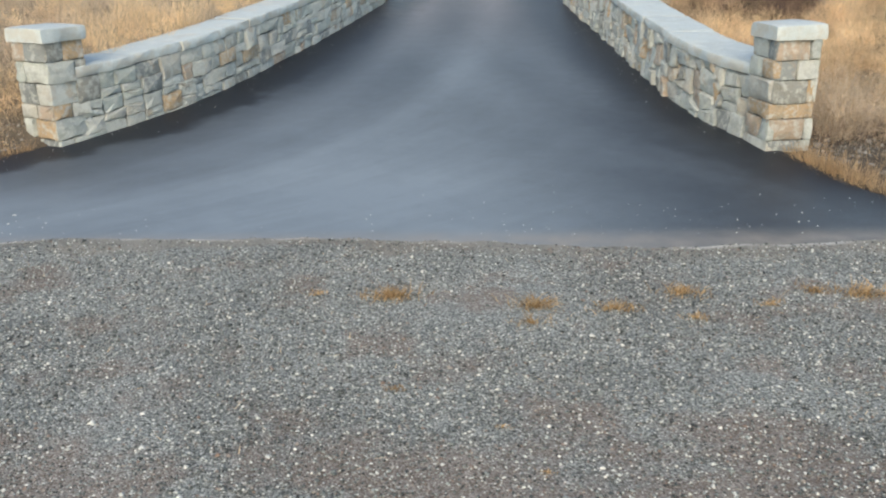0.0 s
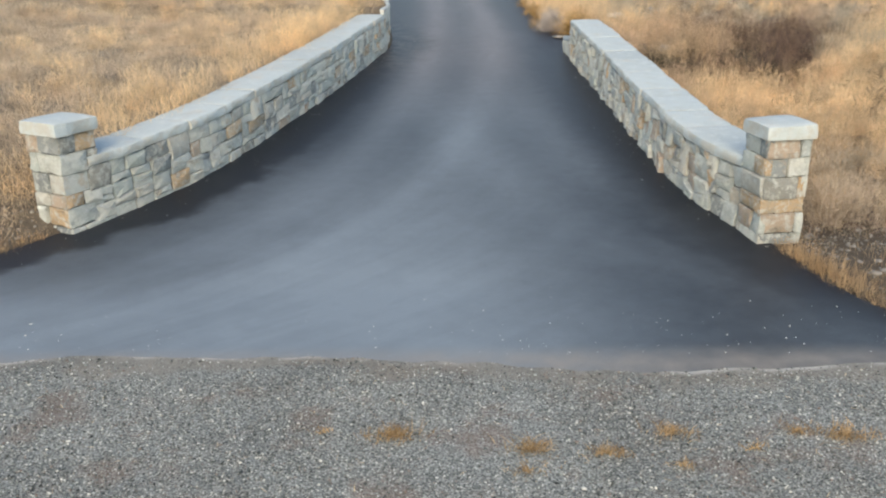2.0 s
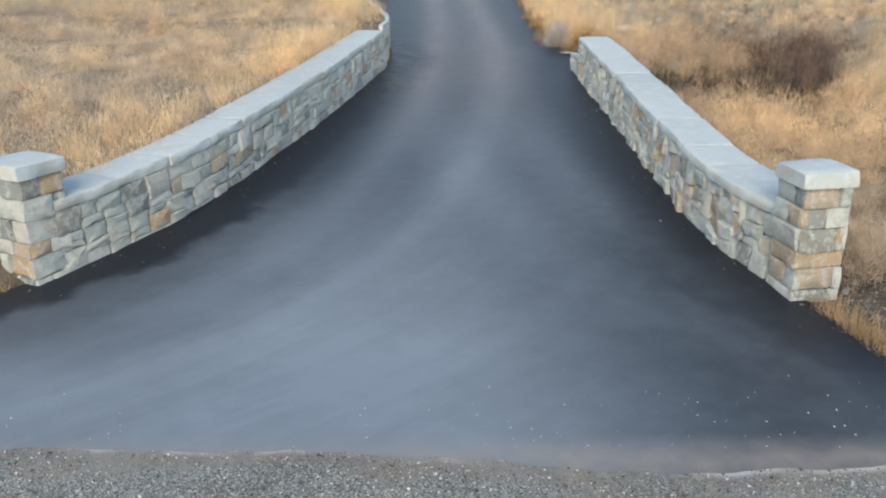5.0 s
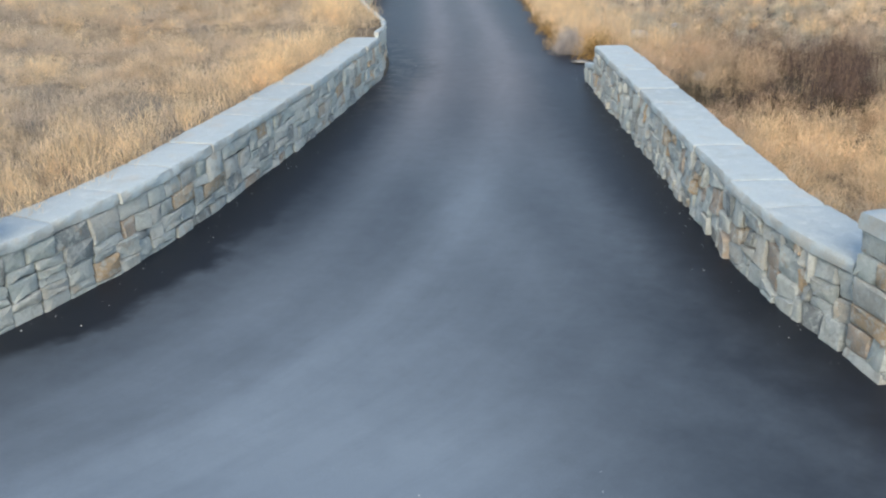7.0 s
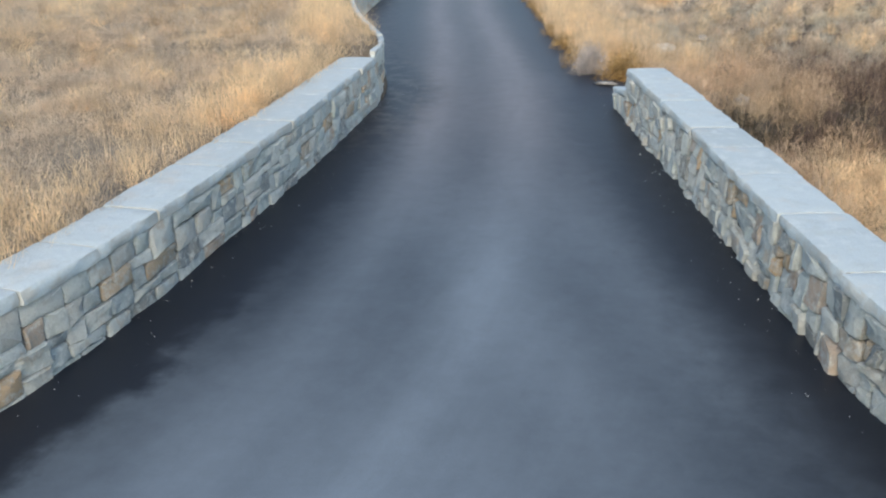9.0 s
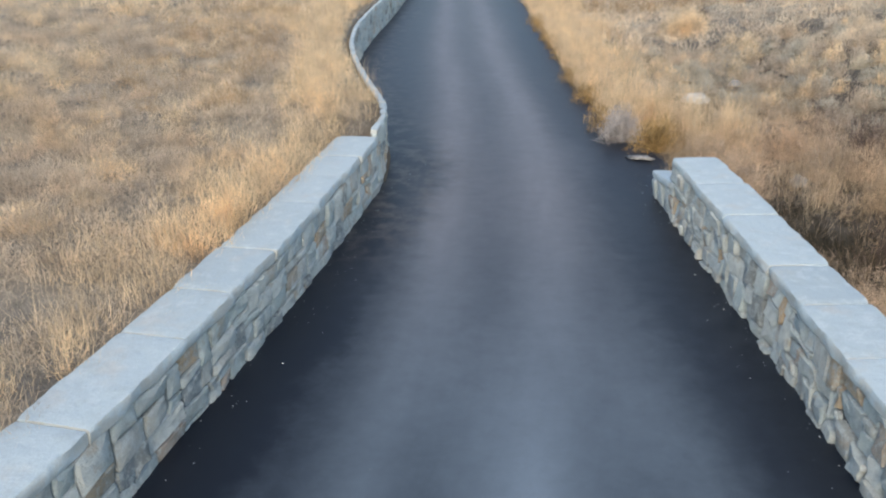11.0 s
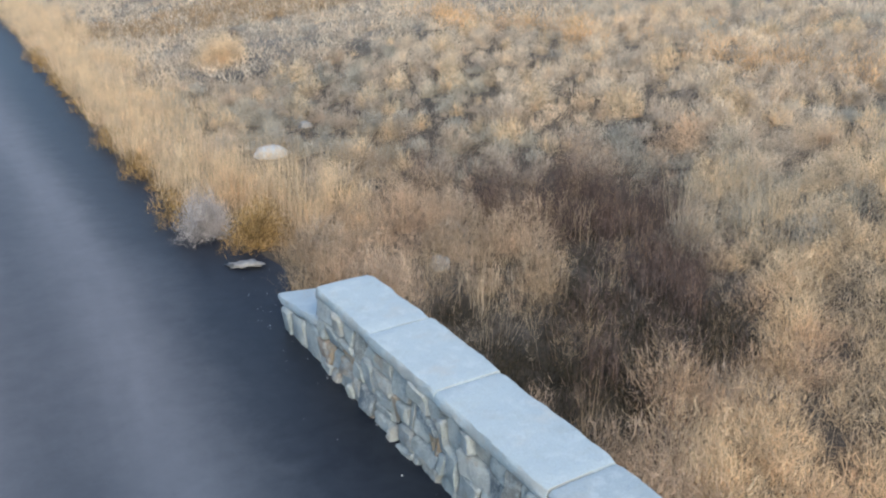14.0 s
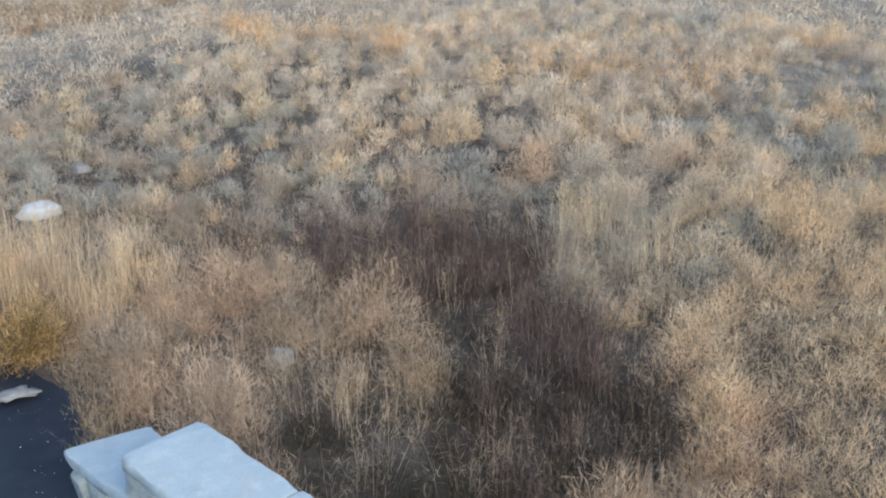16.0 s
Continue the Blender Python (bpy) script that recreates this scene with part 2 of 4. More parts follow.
def m_pebble():
    m = Nodes("loose_pebbles")
    rnd = m.add("ShaderNodeNewGeometry").outputs["Random Per Island"]
    c = m.ramp(rnd, [(0.0, (0.030, 0.037, 0.040)), (0.33, (0.098, 0.118, 0.122)), (0.60, (0.285, 0.330, 0.330)), (0.70, (0.215, 0.160, 0.135)), (0.80, (0.41, 0.455, 0.45)), (1.0, (0.66, 0.685, 0.67))])
    return m.finish(c, 0.9, m.noise(80, 3), 0.3)


def m_soil():
    m = Nodes("straw_covered_soil")
    a = m.noise(0.5, 6, 0.6)
    b = m.noise(9, 5, 0.65)
    c = m.ramp(a, [(0.3, (0.070, 0.065, 0.058)), (0.5, (0.118, 0.105, 0.090)), (0.7, (0.105, 0.105, 0.098))])
    at = m.add("ShaderNodeSeparateXYZ", Vector=m.position())
    # straw thatch, made paler far out to paint in the haze
    out = m.math("MAXIMUM", m.math("SUBTRACT", at.outputs["Y"], 35.0), m.math("SUBTRACT", m.math("ABSOLUTE", at.outputs["X"]), 13.5))
    thatch_and_haze = m.smooth(m.math("ADD", out, m.math("MULTIPLY", m.math("SUBTRACT", m.noise(0.6, 4), 0.5), 9.0)), -1.0, 8.0)
    bank_side = m.math("MULTIPLY", m.smooth(m.math("MULTIPLY", at.outputs["X"], -1.0), 1.2, 2.6), m.smooth(at.outputs["Y"], 10.5, 12.0))
    thatch_and_haze = m.math("MAXIMUM", thatch_and_haze, m.math("MULTIPLY", bank_side, 0.8))
    c = m.mix(thatch_and_haze, c, m.ramp(m.noise(1.3, 5), [(0.3, (0.20, 0.195, 0.18)), (0.5, (0.30, 0.275, 0.235)), (0.7, (0.40, 0.355, 0.29))]))
    c = m.mix(0.7, c, m.ramp(b, [(0.3, (0.45, 0.42, 0.38)), (0.7, (1.2, 1.15, 1.05))]), "MULTIPLY")
    return m.finish(c, 0.95, b, 0.8, 0.05, 0.1)


def m_grass(name, cols, patch=0.35, through_light=0.42, spread=0.20):
    """Dry blades: every blade differs a little, and patches of the field differ."""
    m = Nodes(name)
    rnd = m.add("ShaderNodeNewGeometry").outputs["Random Per Island"]
    n = len(cols)
    mean = [sum(col[q] for col in cols) / n for q in range(3)]
    c = m.ramp(rnd, [(i / (n - 1), tuple((1 - spread) * mean[q] + spread * col[q] for q in range(3))) for i, col in enumerate(cols)])
    p = m.noise(patch, 5, 0.6)
    c = m.mix(0.7, c, m.ramp(p, [(0.3, (0.70, 0.70, 0.72)), (0.5, (0.97, 0.95, 0.93)), (0.7, (1.20, 1.12, 1.0))]), "MULTIPLY")
    clump = m.noise(2.7, 3, 0.5)
    c = m.mix(0.85, c, m.ramp(clump, [(0.30, (0.52, 0.52, 0.52)), (0.48, (0.96, 0.96, 0.96)), (0.68, (1.36, 1.34, 1.31))]), "MULTIPLY")
    hue = m.noise(0.85, 3, 0.5)
    c = m.mix(0.7, c, m.ramp(hue, [(0.33, (0.95, 0.95, 0.97)), (0.5, (1.06, 1.04, 1.0)), (0.67, (1.14, 1.04, 0.93))]), "MULTIPLY")
    smudge = m.smooth(m.noise(1.5, 4, 0.6), 0.58, 0.68)
    c = m.mix(m.math("MULTIPLY", smudge, 0.30), c, m.mix(1.0, c, (0.52, 0.54, 0.58), "MULTIPLY"))
    m.finish(c, 0.8, spec=0.15)
    trans = m.add("ShaderNodeBsdfTranslucent", Color=c)
    mixed = m.add("ShaderNodeMixShader", Fac=through_light)
    m.l.new(m.bsdf.outputs[0], mixed.inputs[1])
    m.l.new(trans.outputs[0], mixed.inputs[2])
    m.l.new(mixed.outputs[0], m.out.inputs["Surface"])
    return m.mat


def m_boulder():
    m = Nodes("white_field_rock")
    a = m.noise(4, 6, 0.65)
    return m.finish(m.ramp(a, [(0.3, (0.46, 0.50, 0.51)), (0.65, (0.66, 0.71, 0.72))]), 0.85, m.noise(14, 6), 0.6, 0.02)


def m_weathered(name, dark, light):
    m = Nodes(name)
    a = m.noise(9, 6, 0.65)
    tone = m.mix(m.add("ShaderNodeNewGeometry").outputs["Random Per Island"], (0.72, 0.70, 0.68), (1.15, 1.16, 1.18))
    return m.finish(m.mix(1.0, m.ramp(a, [(0.3, dark), (0.7, light)]), tone, "MULTIPLY"), 0.9, a, 0.6, 0.02)


STONE = m_stone("grey_quarried_stone", [(0.50, 0.585, 0.58), (0.58, 0.645, 0.63), (0.45, 0.525, 0.535), (0.54, 0.61, 0.61), (0.61, 0.66, 0.64), (0.54, 0.565, 0.535)])
OCHRE = m_stone("ochre_quarried_stone", [(0.52, 0.43, 0.315), (0.51, 0.46, 0.38), (0.54, 0.42, 0.285), (0.50, 0.425, 0.35)])
SLATE = m_stone("slate_quarried_stone", [(0.255, 0.295, 0.31), (0.31, 0.36, 0.38), (0.32, 0.34, 0.325)])
MORTAR, COPING, ASPHALT, GRAVEL, PEBBLE, SOIL = m_mortar(), m_coping(), m_asphalt(), m_gravel(), m_pebble(), m_soil()
BOULDER, FLATSTONE, RUBBLE = m_boulder(), m_weathered("weathered_flat_stone", (0.16, 0.16, 0.155), (0.36, 0.36, 0.345)), m_weathered("grey_rubble", (0.13, 0.132, 0.126), (0.30, 0.30, 0.288))
FIELD = m_grass("field_straw", [(0.40, 0.335, 0.27), (0.61, 0.515, 0.41), (0.73, 0.64, 0.52), (0.58, 0.53, 0.455)])
# field straw again, lightened to put distance haze into its colour
HAZYFIELD = m_grass("hazy_field_straw", [(0.53, 0.445, 0.35), (0.63, 0.53, 0.42), (0.70, 0.60, 0.485), (0.60, 0.545, 0.46)])
GOLD = m_grass("golden_tall_straw", [(0.63, 0.48, 0.30), (0.83, 0.66, 0.45), (0.93, 0.80, 0.59)], 0.8)
RUSSET = m_grass("russet_weeds", [(0.25, 0.175, 0.115), (0.49, 0.372, 0.238), (0.68, 0.56, 0.40)], 0.9, spread=0.5)
DARKWEED = m_grass("dark_dead_weeds", [(0.034, 0.027, 0.028), (0.098, 0.075, 0.072), (0.19, 0.145, 0.13), (0.38, 0.29, 0.24)], 0.9, 0.2, 0.8)
MEADOW = m_grass("rosy_tall_straw", [(0.50, 0.365, 0.255), (0.66, 0.51, 0.375), (0.77, 0.64, 0.50)], 0.8)
FARPALE = m_grass("far_pale_straw", [(0.65, 0.555, 0.44), (0.75, 0.66, 0.53), (0.83, 0.75, 0.62)], 0.5)
PALE = m_grass("pale_bunch_grass", [(0.60, 0.465, 0.295), (0.81, 0.66, 0.455), (0.90, 0.78, 0.60)], 0.8, spread=0.35)
SAGE = m_grass("grey_green_tussock", [(0.37, 0.36, 0.31), (0.54, 0.52, 0.45), (0.66, 0.64, 0.56)], 0.5)
# ditch growth; its near-black also paints the shade between tussocks
DITCH_AND_GAP_SHADE = m_grass("ditch_weeds", [(0.022, 0.025, 0.02), (0.05, 0.05, 0.038), (0.15, 0.12, 0.08)], 1.2, 0.2, 0.7)
# orange carries the low sunlight on the far hill
SUNLIT = m_grass("sunlit_hill_straw", [(0.70, 0.45, 0.24), (0.84, 0.58, 0.33), (0.90, 0.70, 0.45)], 0.5)
GREYBRUSH = m_grass("grey_brush", [(0.27, 0.265, 0.275), (0.42, 0.41, 0.42), (0.58, 0.57, 0.575)], 2.0, 0.2, 0.7)
TUFT = m_grass("orange_withered_grass", [(0.20, 0.135, 0.075), (0.41, 0.295, 0.165), (0.60, 0.48, 0.32)], 2.0, 0.2, 0.8)
OCHREBRUSH = m_grass("ochre_brush", [(0.045, 0.045, 0.028), (0.40, 0.27, 0.11), (0.82, 0.57, 0.28)], 2.0, 0.25, 0.95)


# ---- the lie of the land ----
def curve(*pts):
    ks, vs = zip(*pts)
    return lambda q: np.interp(q, ks, vs)


road_z = curve((0, 0), (8.5, 0), (11, .12), (13.7, .32), (16.7, .54), (20, .77), (23.7, .98), (30, 1.25), (40, 1.6), (80, 2.6), (200, 5))
left_x = curve((5.9, -12), (6.4, -10), (7.0, -8.4), (8.0, -6.6), (9.0, -5.6), (9.7, -5.07), (10.2, -4.75), (10.7, -4.31), (11.37, -3.95), (12.03, -3.61), (13.1, -3.28), (14.1, -3.06),
               (16.05, -2.58), (17.4, -2.28), (19.6, -1.87), (21.5, -1.58), (22.3, -1.40), (22.9, -1.33), (23.5, -1.36), (24.25, -1.56), (25.5, -1.88), (27.3, -2.24), (29.6, -2.66),
               (31.7, -2.89), (34.8, -3.03), (38.8, -2.95), (45, -2.7), (56, -2.5), (200, 0.5))
right_x = curve((5.9, 8.5), (6.3, 7.0), (6.8, 5.6), (7.4, 4.7), (8.0, 4.17), (8.5, 4.0), (9.07, 3.88), (9.6, 3.78), (10.5, 3.55), (10.9, 3.39), (12.25, 3.18), (14.66, 3.12), (16.95, 3.05),
                (19.5, 2.97), (21.5, 2.88), (22.1, 2.93), (22.5, 3.22), (23.3, 3.40), (24.1, 3.32), (24.7, 2.96), (25.3, 2.78), (28.4, 2.72), (31, 2.65), (34.8, 2.78), (41.2, 2.83), (50, 3.0), (200, 6))
lane_x = curve((6, -6.0), (8, -3.6), (9.5, -2.2), (11, -1.3), (13, -0.6), (15, -0.15), (18.5, 0.30), (23, 0.55), (27, 0.62), (35, 0.35), (60, 0.35), (200, 3.2))
lane_right_x = curve((6, 7.5), (8, 4.6), (9.5, 2.9), (11, 2.0), (13, 1.3), (15, 0.9), (18.5, 0.55), (23, 0.55), (27, 0.62), (35, 0.35), (60, 0.35), (200, 3.2))
hill = curve((0, 0), (0.4, -0.05), (2, -0.22), (4.8, -0.22), (6.5, 0.05), (9, 0.42), (16, 1.2), (30, 2.2), (60, 4.0), (150, 7), (1500, 30))
bank = curve((0, 0), (4, 0.15), (12, 0.35), (40, 1.2), (150, 4), (1500, 20))
WALL_H = 0.89


def step(q, lo, hi):
    w = np.clip((q - lo) / (hi - lo), 0, 1)
    return w * w * (3 - 2 * w)


def wave(x, y):
    return (0.045 * np.sin(3.1 * x + 1.3 * np.sin(1.7 * y)) * np.sin(2.9 * y + 1.1 * np.sin(2.1 * x)) + 0.10 * np.sin(0.31 * x + 0.7) * np.sin(0.27 * y + 1.1) + 0.06 * np.sin(0.83 * x - 0.4 * y) + 0.035 * np.sin(1.9 * x + 1.3 * y + 2) * np.sin(1.1 * y - 0.6 * x))


def land(x, y):
    """Height of the ground at x, y."""
    x, y = np.asarray(x, float), np.asarray(y, float)
    g = road_z(y)
    r, l = x - right_x(y), left_x(y) - x
    inner = np.where((r < 0) & (l < 0), -0.05, 0.0)
    north = step(y, 9.0, 12.5)
    raised = 0.72 * step(y, 10.05, 11.6) * np.where(y > 21.95, step(l, 0.07, 0.14), step(l, 0.14, 0.34)) * np.where(y > 21.95, 1.0 + 0.36 * step(y, 21.9, 22.4), 1.0)
    left = np.where(l > 0, raised + bank(np.maximum(l, 0)) * north + wave(x, y) * step(l, 0.5, 3) * north, 0)
    right = np.where(r > 0, (hill(np.maximum(r, 0)) + wave(x, y) * step(r, 1.2, 4)) * north, 0)
    far = np.where(np.hypot(x, y) > 150, 0.02 * (np.hypot(x, y) - 150), 0)
    return g + inner + left + right + far


def link_mesh(name, verts, faces, mat, parent=None, smooth=False):
    me = bpy.data.meshes.new(name)
    me.from_pydata([tuple(v) for v in verts], [], faces)
    me.update()
    me.materials.append(mat)
    if smooth:
        me.shade_smooth()
    ob = new(name, me)
    ob.parent = parent
    return ob


def part(name, bm, mat, parent=None, label="", smooth=False):
    me = bpy.data.meshes.new(name)
    bm.to_mesh(me)
    bm.free()
    me.materials.append(mat)
    if smooth:
        me.shade_smooth()
    ob = new(name, me)
    ob.parent = parent
    return tagged(ob, label) if label else ob


def sheet(xs, ys, height):
    """Grid of vertices and quads over the lines xs, ys."""
    gx, gy = np.meshgrid(xs, ys)
    z = height(gx, gy)
    n, k = len(ys), len(xs)
    verts = np.stack([gx, gy, z], -1).reshape(-1, 3)
    i = np.arange((n - 1) * (k - 1))
    a = (i // (k - 1)) * k + i % (k - 1)
    return verts, np.stack([a, a + 1, a + k + 1, a + k], -1).tolist()


xs = np.concatenate([[-2000, -900, -400, -200, -120], np.arange(-80, -20, 4), np.arange(-20, -9, 0.8), np.arange(-9, -1, 0.1), np.arange(-1, 2.4, 0.4), np.arange(2.4, 5, 0.1),
                     np.arange(5, 30, 0.3), np.arange(30, 80, 3), [80, 120, 200, 400, 900, 2000]])
ys = np.concatenate([[-2000, -800, -300, -120, -60, -30, -15, -8, -4, -1, 2, 4], np.arange(5, 8, 0.5), np.arange(8, 45, 0.2), np.arange(45, 100, 1.5), [100, 120, 150, 200, 300, 500, 900, 2000]])
v, f = sheet(xs, ys, land)
tagged(link_mesh("ground", v, f, SOIL, smooth=True), "dry straw-covered soil of the open field", "ground", kind="structure")

# the asphalt drive
rows_y = np.concatenate([np.arange(6.0, 60, 0.2), np.arange(60, 200, 2.0)])
COLS = 40
verts, lane_uv, edge_uv = [], [], []
for y in rows_y:
    xl, xr = float(left_x(y)) - 0.06, float(right_x(y)) + 0.06
    for i in range(COLS + 1):
        x = xl + (xr - xl) * i / COLS
        crown = 0.02 * (1 - (2 * i / COLS - 1) ** 2)
        ragged = 0.05 * noise.noise((x * 0.3, y * 1.7, 3.0)) if i in (0, COLS) else 0.0
        verts.append((x + ragged, y, float(road_z(y)) + 0.012 + crown))
        lane_uv.append((x - float(lane_x(y)), y))
        edge_uv.append((min(x - xl, xr - x), x - float(lane_right_x(y))))
faces = []
for j in range(len(rows_y) - 1):
    for i in range(COLS):
        a = j * (COLS + 1) + i
        faces.append((a, a + 1, a + COLS + 2, a + COLS + 1))
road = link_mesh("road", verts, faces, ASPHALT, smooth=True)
tagged(road, "dark asphalt driveway with pale dusty tyre tracks and painted sky sheen", "driveway", kind="structure")
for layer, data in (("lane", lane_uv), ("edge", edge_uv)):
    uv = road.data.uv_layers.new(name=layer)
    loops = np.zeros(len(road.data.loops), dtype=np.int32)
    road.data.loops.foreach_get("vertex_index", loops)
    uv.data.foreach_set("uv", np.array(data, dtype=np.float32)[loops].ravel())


# the gravel in front of the drive
rim_y = curve((-6, 6.70), (-4.4, 6.80), (-3.68, 6.86), (-3.05, 7.01), (-2.25, 6.91), (-1.75, 6.89), (-1.15, 6.93), (-0.45, 6.83), (0.05, 6.80), (0.5, 6.75), (1.2, 6.61), (1.7, 6.575), (2.15, 6.62), (2.7, 6.63), (3.55, 6.71), (5, 6.5), (6, 6.25))


def gravel_edge(x):
    ripple = 0.015 * math.sin(5.3 * x + 1) + 0.05 * noise.noise((x * 4.0, 0.5, 9.0))
    if abs(x) < 6:
        return float(np.mean(rim_y(x + np.linspace(-0.25, 0.25, 5)))) + ripple
    return 6.93 - 0.05 * x + ripple - 0.010 * x * x


gx = np.concatenate([np.arange(-40, -8, 2.0), np.arange(-8, 8, 0.1), np.arange(8, 41, 2.0)])
verts, faces = [], []
STEPS = [0.0, 0.06, 0.15, 0.4, 0.8, 1.4, 2.2, 3.2, 4.6, 8, 14, 24]
for x in gx:
    e = gravel_edge(float(x))
    for k, s in enumerate(STEPS):
        z = 0.041 + 0.006 * min(1, s / 0.4) + 0.018 * noise.noise((x * 0.9, s * 0.9, 0.0)) * min(1, s)
        verts.append((x, e - s, z))
n = len(STEPS)
for i in range(len(gx) - 1):
    for k in range(n - 1):
        a = i * n + k
        faces.append((a, a + 1, a + n + 1, a + n))
gravel = link_mesh("pavement", verts, [q[::-1] for q in faces], GRAVEL, smooth=True)
uv = gravel.data.uv_layers.new(name="rim")
loops = np.zeros(len(gravel.data.loops), dtype=np.int32)
gravel.data.loops.foreach_get("vertex_index", loops)
uv.data.foreach_set("uv", np.array([(STEPS[i % n], 0.0) for i in range(len(verts))], dtype=np.float32)[loops].ravel())
tagged(gravel, "grey crushed gravel road along the mouth of the drive", "gravel road", kind="structure")


# ---- stone walls ----
class Course:
    """A wall line that follows an edge of the drive: place, tangent and face normal at s metres along it."""

    def __init__(self, edge, y0, y1, side, shift=0.0):
        yy = np.linspace(y0, y1, 400)
        xx = np.convolve(np.pad(edge(yy), 12, mode="reflect", reflect_type="odd"), np.ones(25) / 25, "valid") + shift
        d = np.concatenate([[0], np.cumsum(np.hypot(np.diff(xx), np.diff(yy)))])
        self.x, self.y, self.d, self.side, self.length = xx, yy, d, side, d[-1]

    def at(self, s):
        s = min(max(s, 0.0), self.length)
        x, y = float(np.interp(s, self.d, self.x)), float(np.interp(s, self.d, self.y))
        a, b = max(s - 0.1, 0), min(s + 0.1, self.length)
        t = Vector((np.interp(b, self.d, self.x) - np.interp(a, self.d, self.x), np.interp(b, self.d, self.y) - np.interp(a, self.d, self.y), 0)).normalized()
        nrm = Vector((t.y, -t.x, 0)) * self.side
        return Vector((x, y, float(road_z(y)))), t, nrm

    def point(self, s, h, out):
        p, t, nrm = self.at(s)
        return p + nrm * out + Vector((0, 0, h))


def ashlar(cols, rows, r, widths=(2, 3, 3, 4, 5), heights=(1, 2, 2, 2, 3)):
    """Random rectangles that fill a grid of cols x rows."""
    free = np.ones((cols, rows), bool)
    found = []
    for j in range(rows):
        for i in range(cols):
            if not free[i, j]:
                continue
            w, h = int(r.choice(widths)), int(r.choice(heights))
            if h == 1:
                w = max(w, 3)
            w, h = min(w, cols - i), min(h, rows - j)
            while not free[i:i + w, j].all():
                w -= 1
            if i + w < cols and w > 1 and free[i + w, j] and (i + w + 1 >= cols or not free[i + w + 1, j]):
                w += 1
            while not free[i:i + w, j:j + h].all():
                h -= 1
            if rows - (j + h) == 1 and h < 3 and free[i:i + w, j:j + h + 1].all():
                h += 1
            free[i:i + w, j:j + h] = False
            found.append((i, j, w, h))
    return found


def stone_mesh(place, poly, r, gap=0.0055, proud=0.018, uneven=1.0, set_out=0.0, mat=None, blunt=1.0):
    """One hewn stone over a polygon (s, h), with rounded corners and a bulging, tilted face; place(s, h, out) gives points. Returns mesh and origin."""
    n = len(poly)
    cs, ch = sum(q[0] for q in poly) / n, sum(q[1] for q in poly) / n
    outline = []
    for i in range(n):
        a, p, b = poly[i - 1], poly[i], poly[(i + 1) % n]
        la, lb = math.dist(a, p), math.dist(p, b)
        if la < 0.03:
            continue
        cut = r.uniform(0.005, 0.022) * blunt
        outline.append((p[0] + (a[0] - p[0]) * min(cut / la, 0.4), p[1] + (a[1] - p[1]) * min(cut / la, 0.4)))
        outline.append((p[0] + (b[0] - p[0]) * min(cut / max(lb, 0.01), 0.4), p[1] + (b[1] - p[1]) * min(cut / max(lb, 0.01), 0.4)))
        if lb > 0.17:
            outline.append(((p[0] + b[0]) / 2 + r.normal(0, 0.006), (p[1] + b[1]) / 2 + r.normal(0, 0.006)))
    base = 0.006 + set_out + r.uniform(-0.010, 0.016) * uneven
    bulge = proud * r.uniform(0.35, 0.9)
    ts, th = r.normal(0, 0.05) * uneven, r.normal(0, 0.07) * uneven
    rim, face, back = [], [], []
    for s, h in outline:
        far = math.hypot(s - cs, h - ch) + 1e-6
        s, h = s + (cs - s) * gap / far, h + (ch - h) * gap / far
        lean = min(max(ts * (s - cs) + th * (h - ch), -0.02), 0.02)
        rim.append(place(s, h, base + lean + r.normal(0, 0.004)))
        back.append(place(s, h, -0.06))
        k = min(0.34, 0.014 / far + r.uniform(0.0, 0.08))
        face.append(place(s + (cs - s) * k, h + (ch - h) * k, base + lean + bulge + r.normal(0, 0.007)))
    heart = place(cs, ch, base + bulge * 1.15 + r.normal(0, 0.006))
    m = len(outline)
    mid = heart
    verts = [q - mid for q in back + rim + face + [heart]]
    faces = []
    for i in range(m):
        j = (i + 1) % m
        faces += [(i, j, m + j, m + i), (m + i, m + j, 2 * m + j, 2 * m + i), (2 * m + i, 2 * m + j, 3 * m)]
    toward = place(cs, ch, 1.0) - place(cs, ch, 0.0)
    if (face[1] - face[0]).cross(heart - face[0]).dot(toward) < 0:
        faces = [q[::-1] for q in faces]
    me = bpy.data.meshes.new("stone")
    me.from_pydata([tuple(q) for q in verts], [], faces)
    me.materials.append(mat or STONE)
    me.shade_smooth()
    me.set_sharp_from_angle(angle=radians(40))
    return me, mid


def jitter(seed, amount):
    def jit(a, b, k):
        return amount * noise.noise((a * 9.7 + seed, b * 9.7 - seed, 5.0 * k + seed * 0.3)) * 1.6
    return jit


def put_stone(parent, place, poly, r, **kw):
    me, mid = stone_mesh(place, poly, r, **kw)
    ob = new("stone", me)
    ob.location = mid
    ob.parent = parent


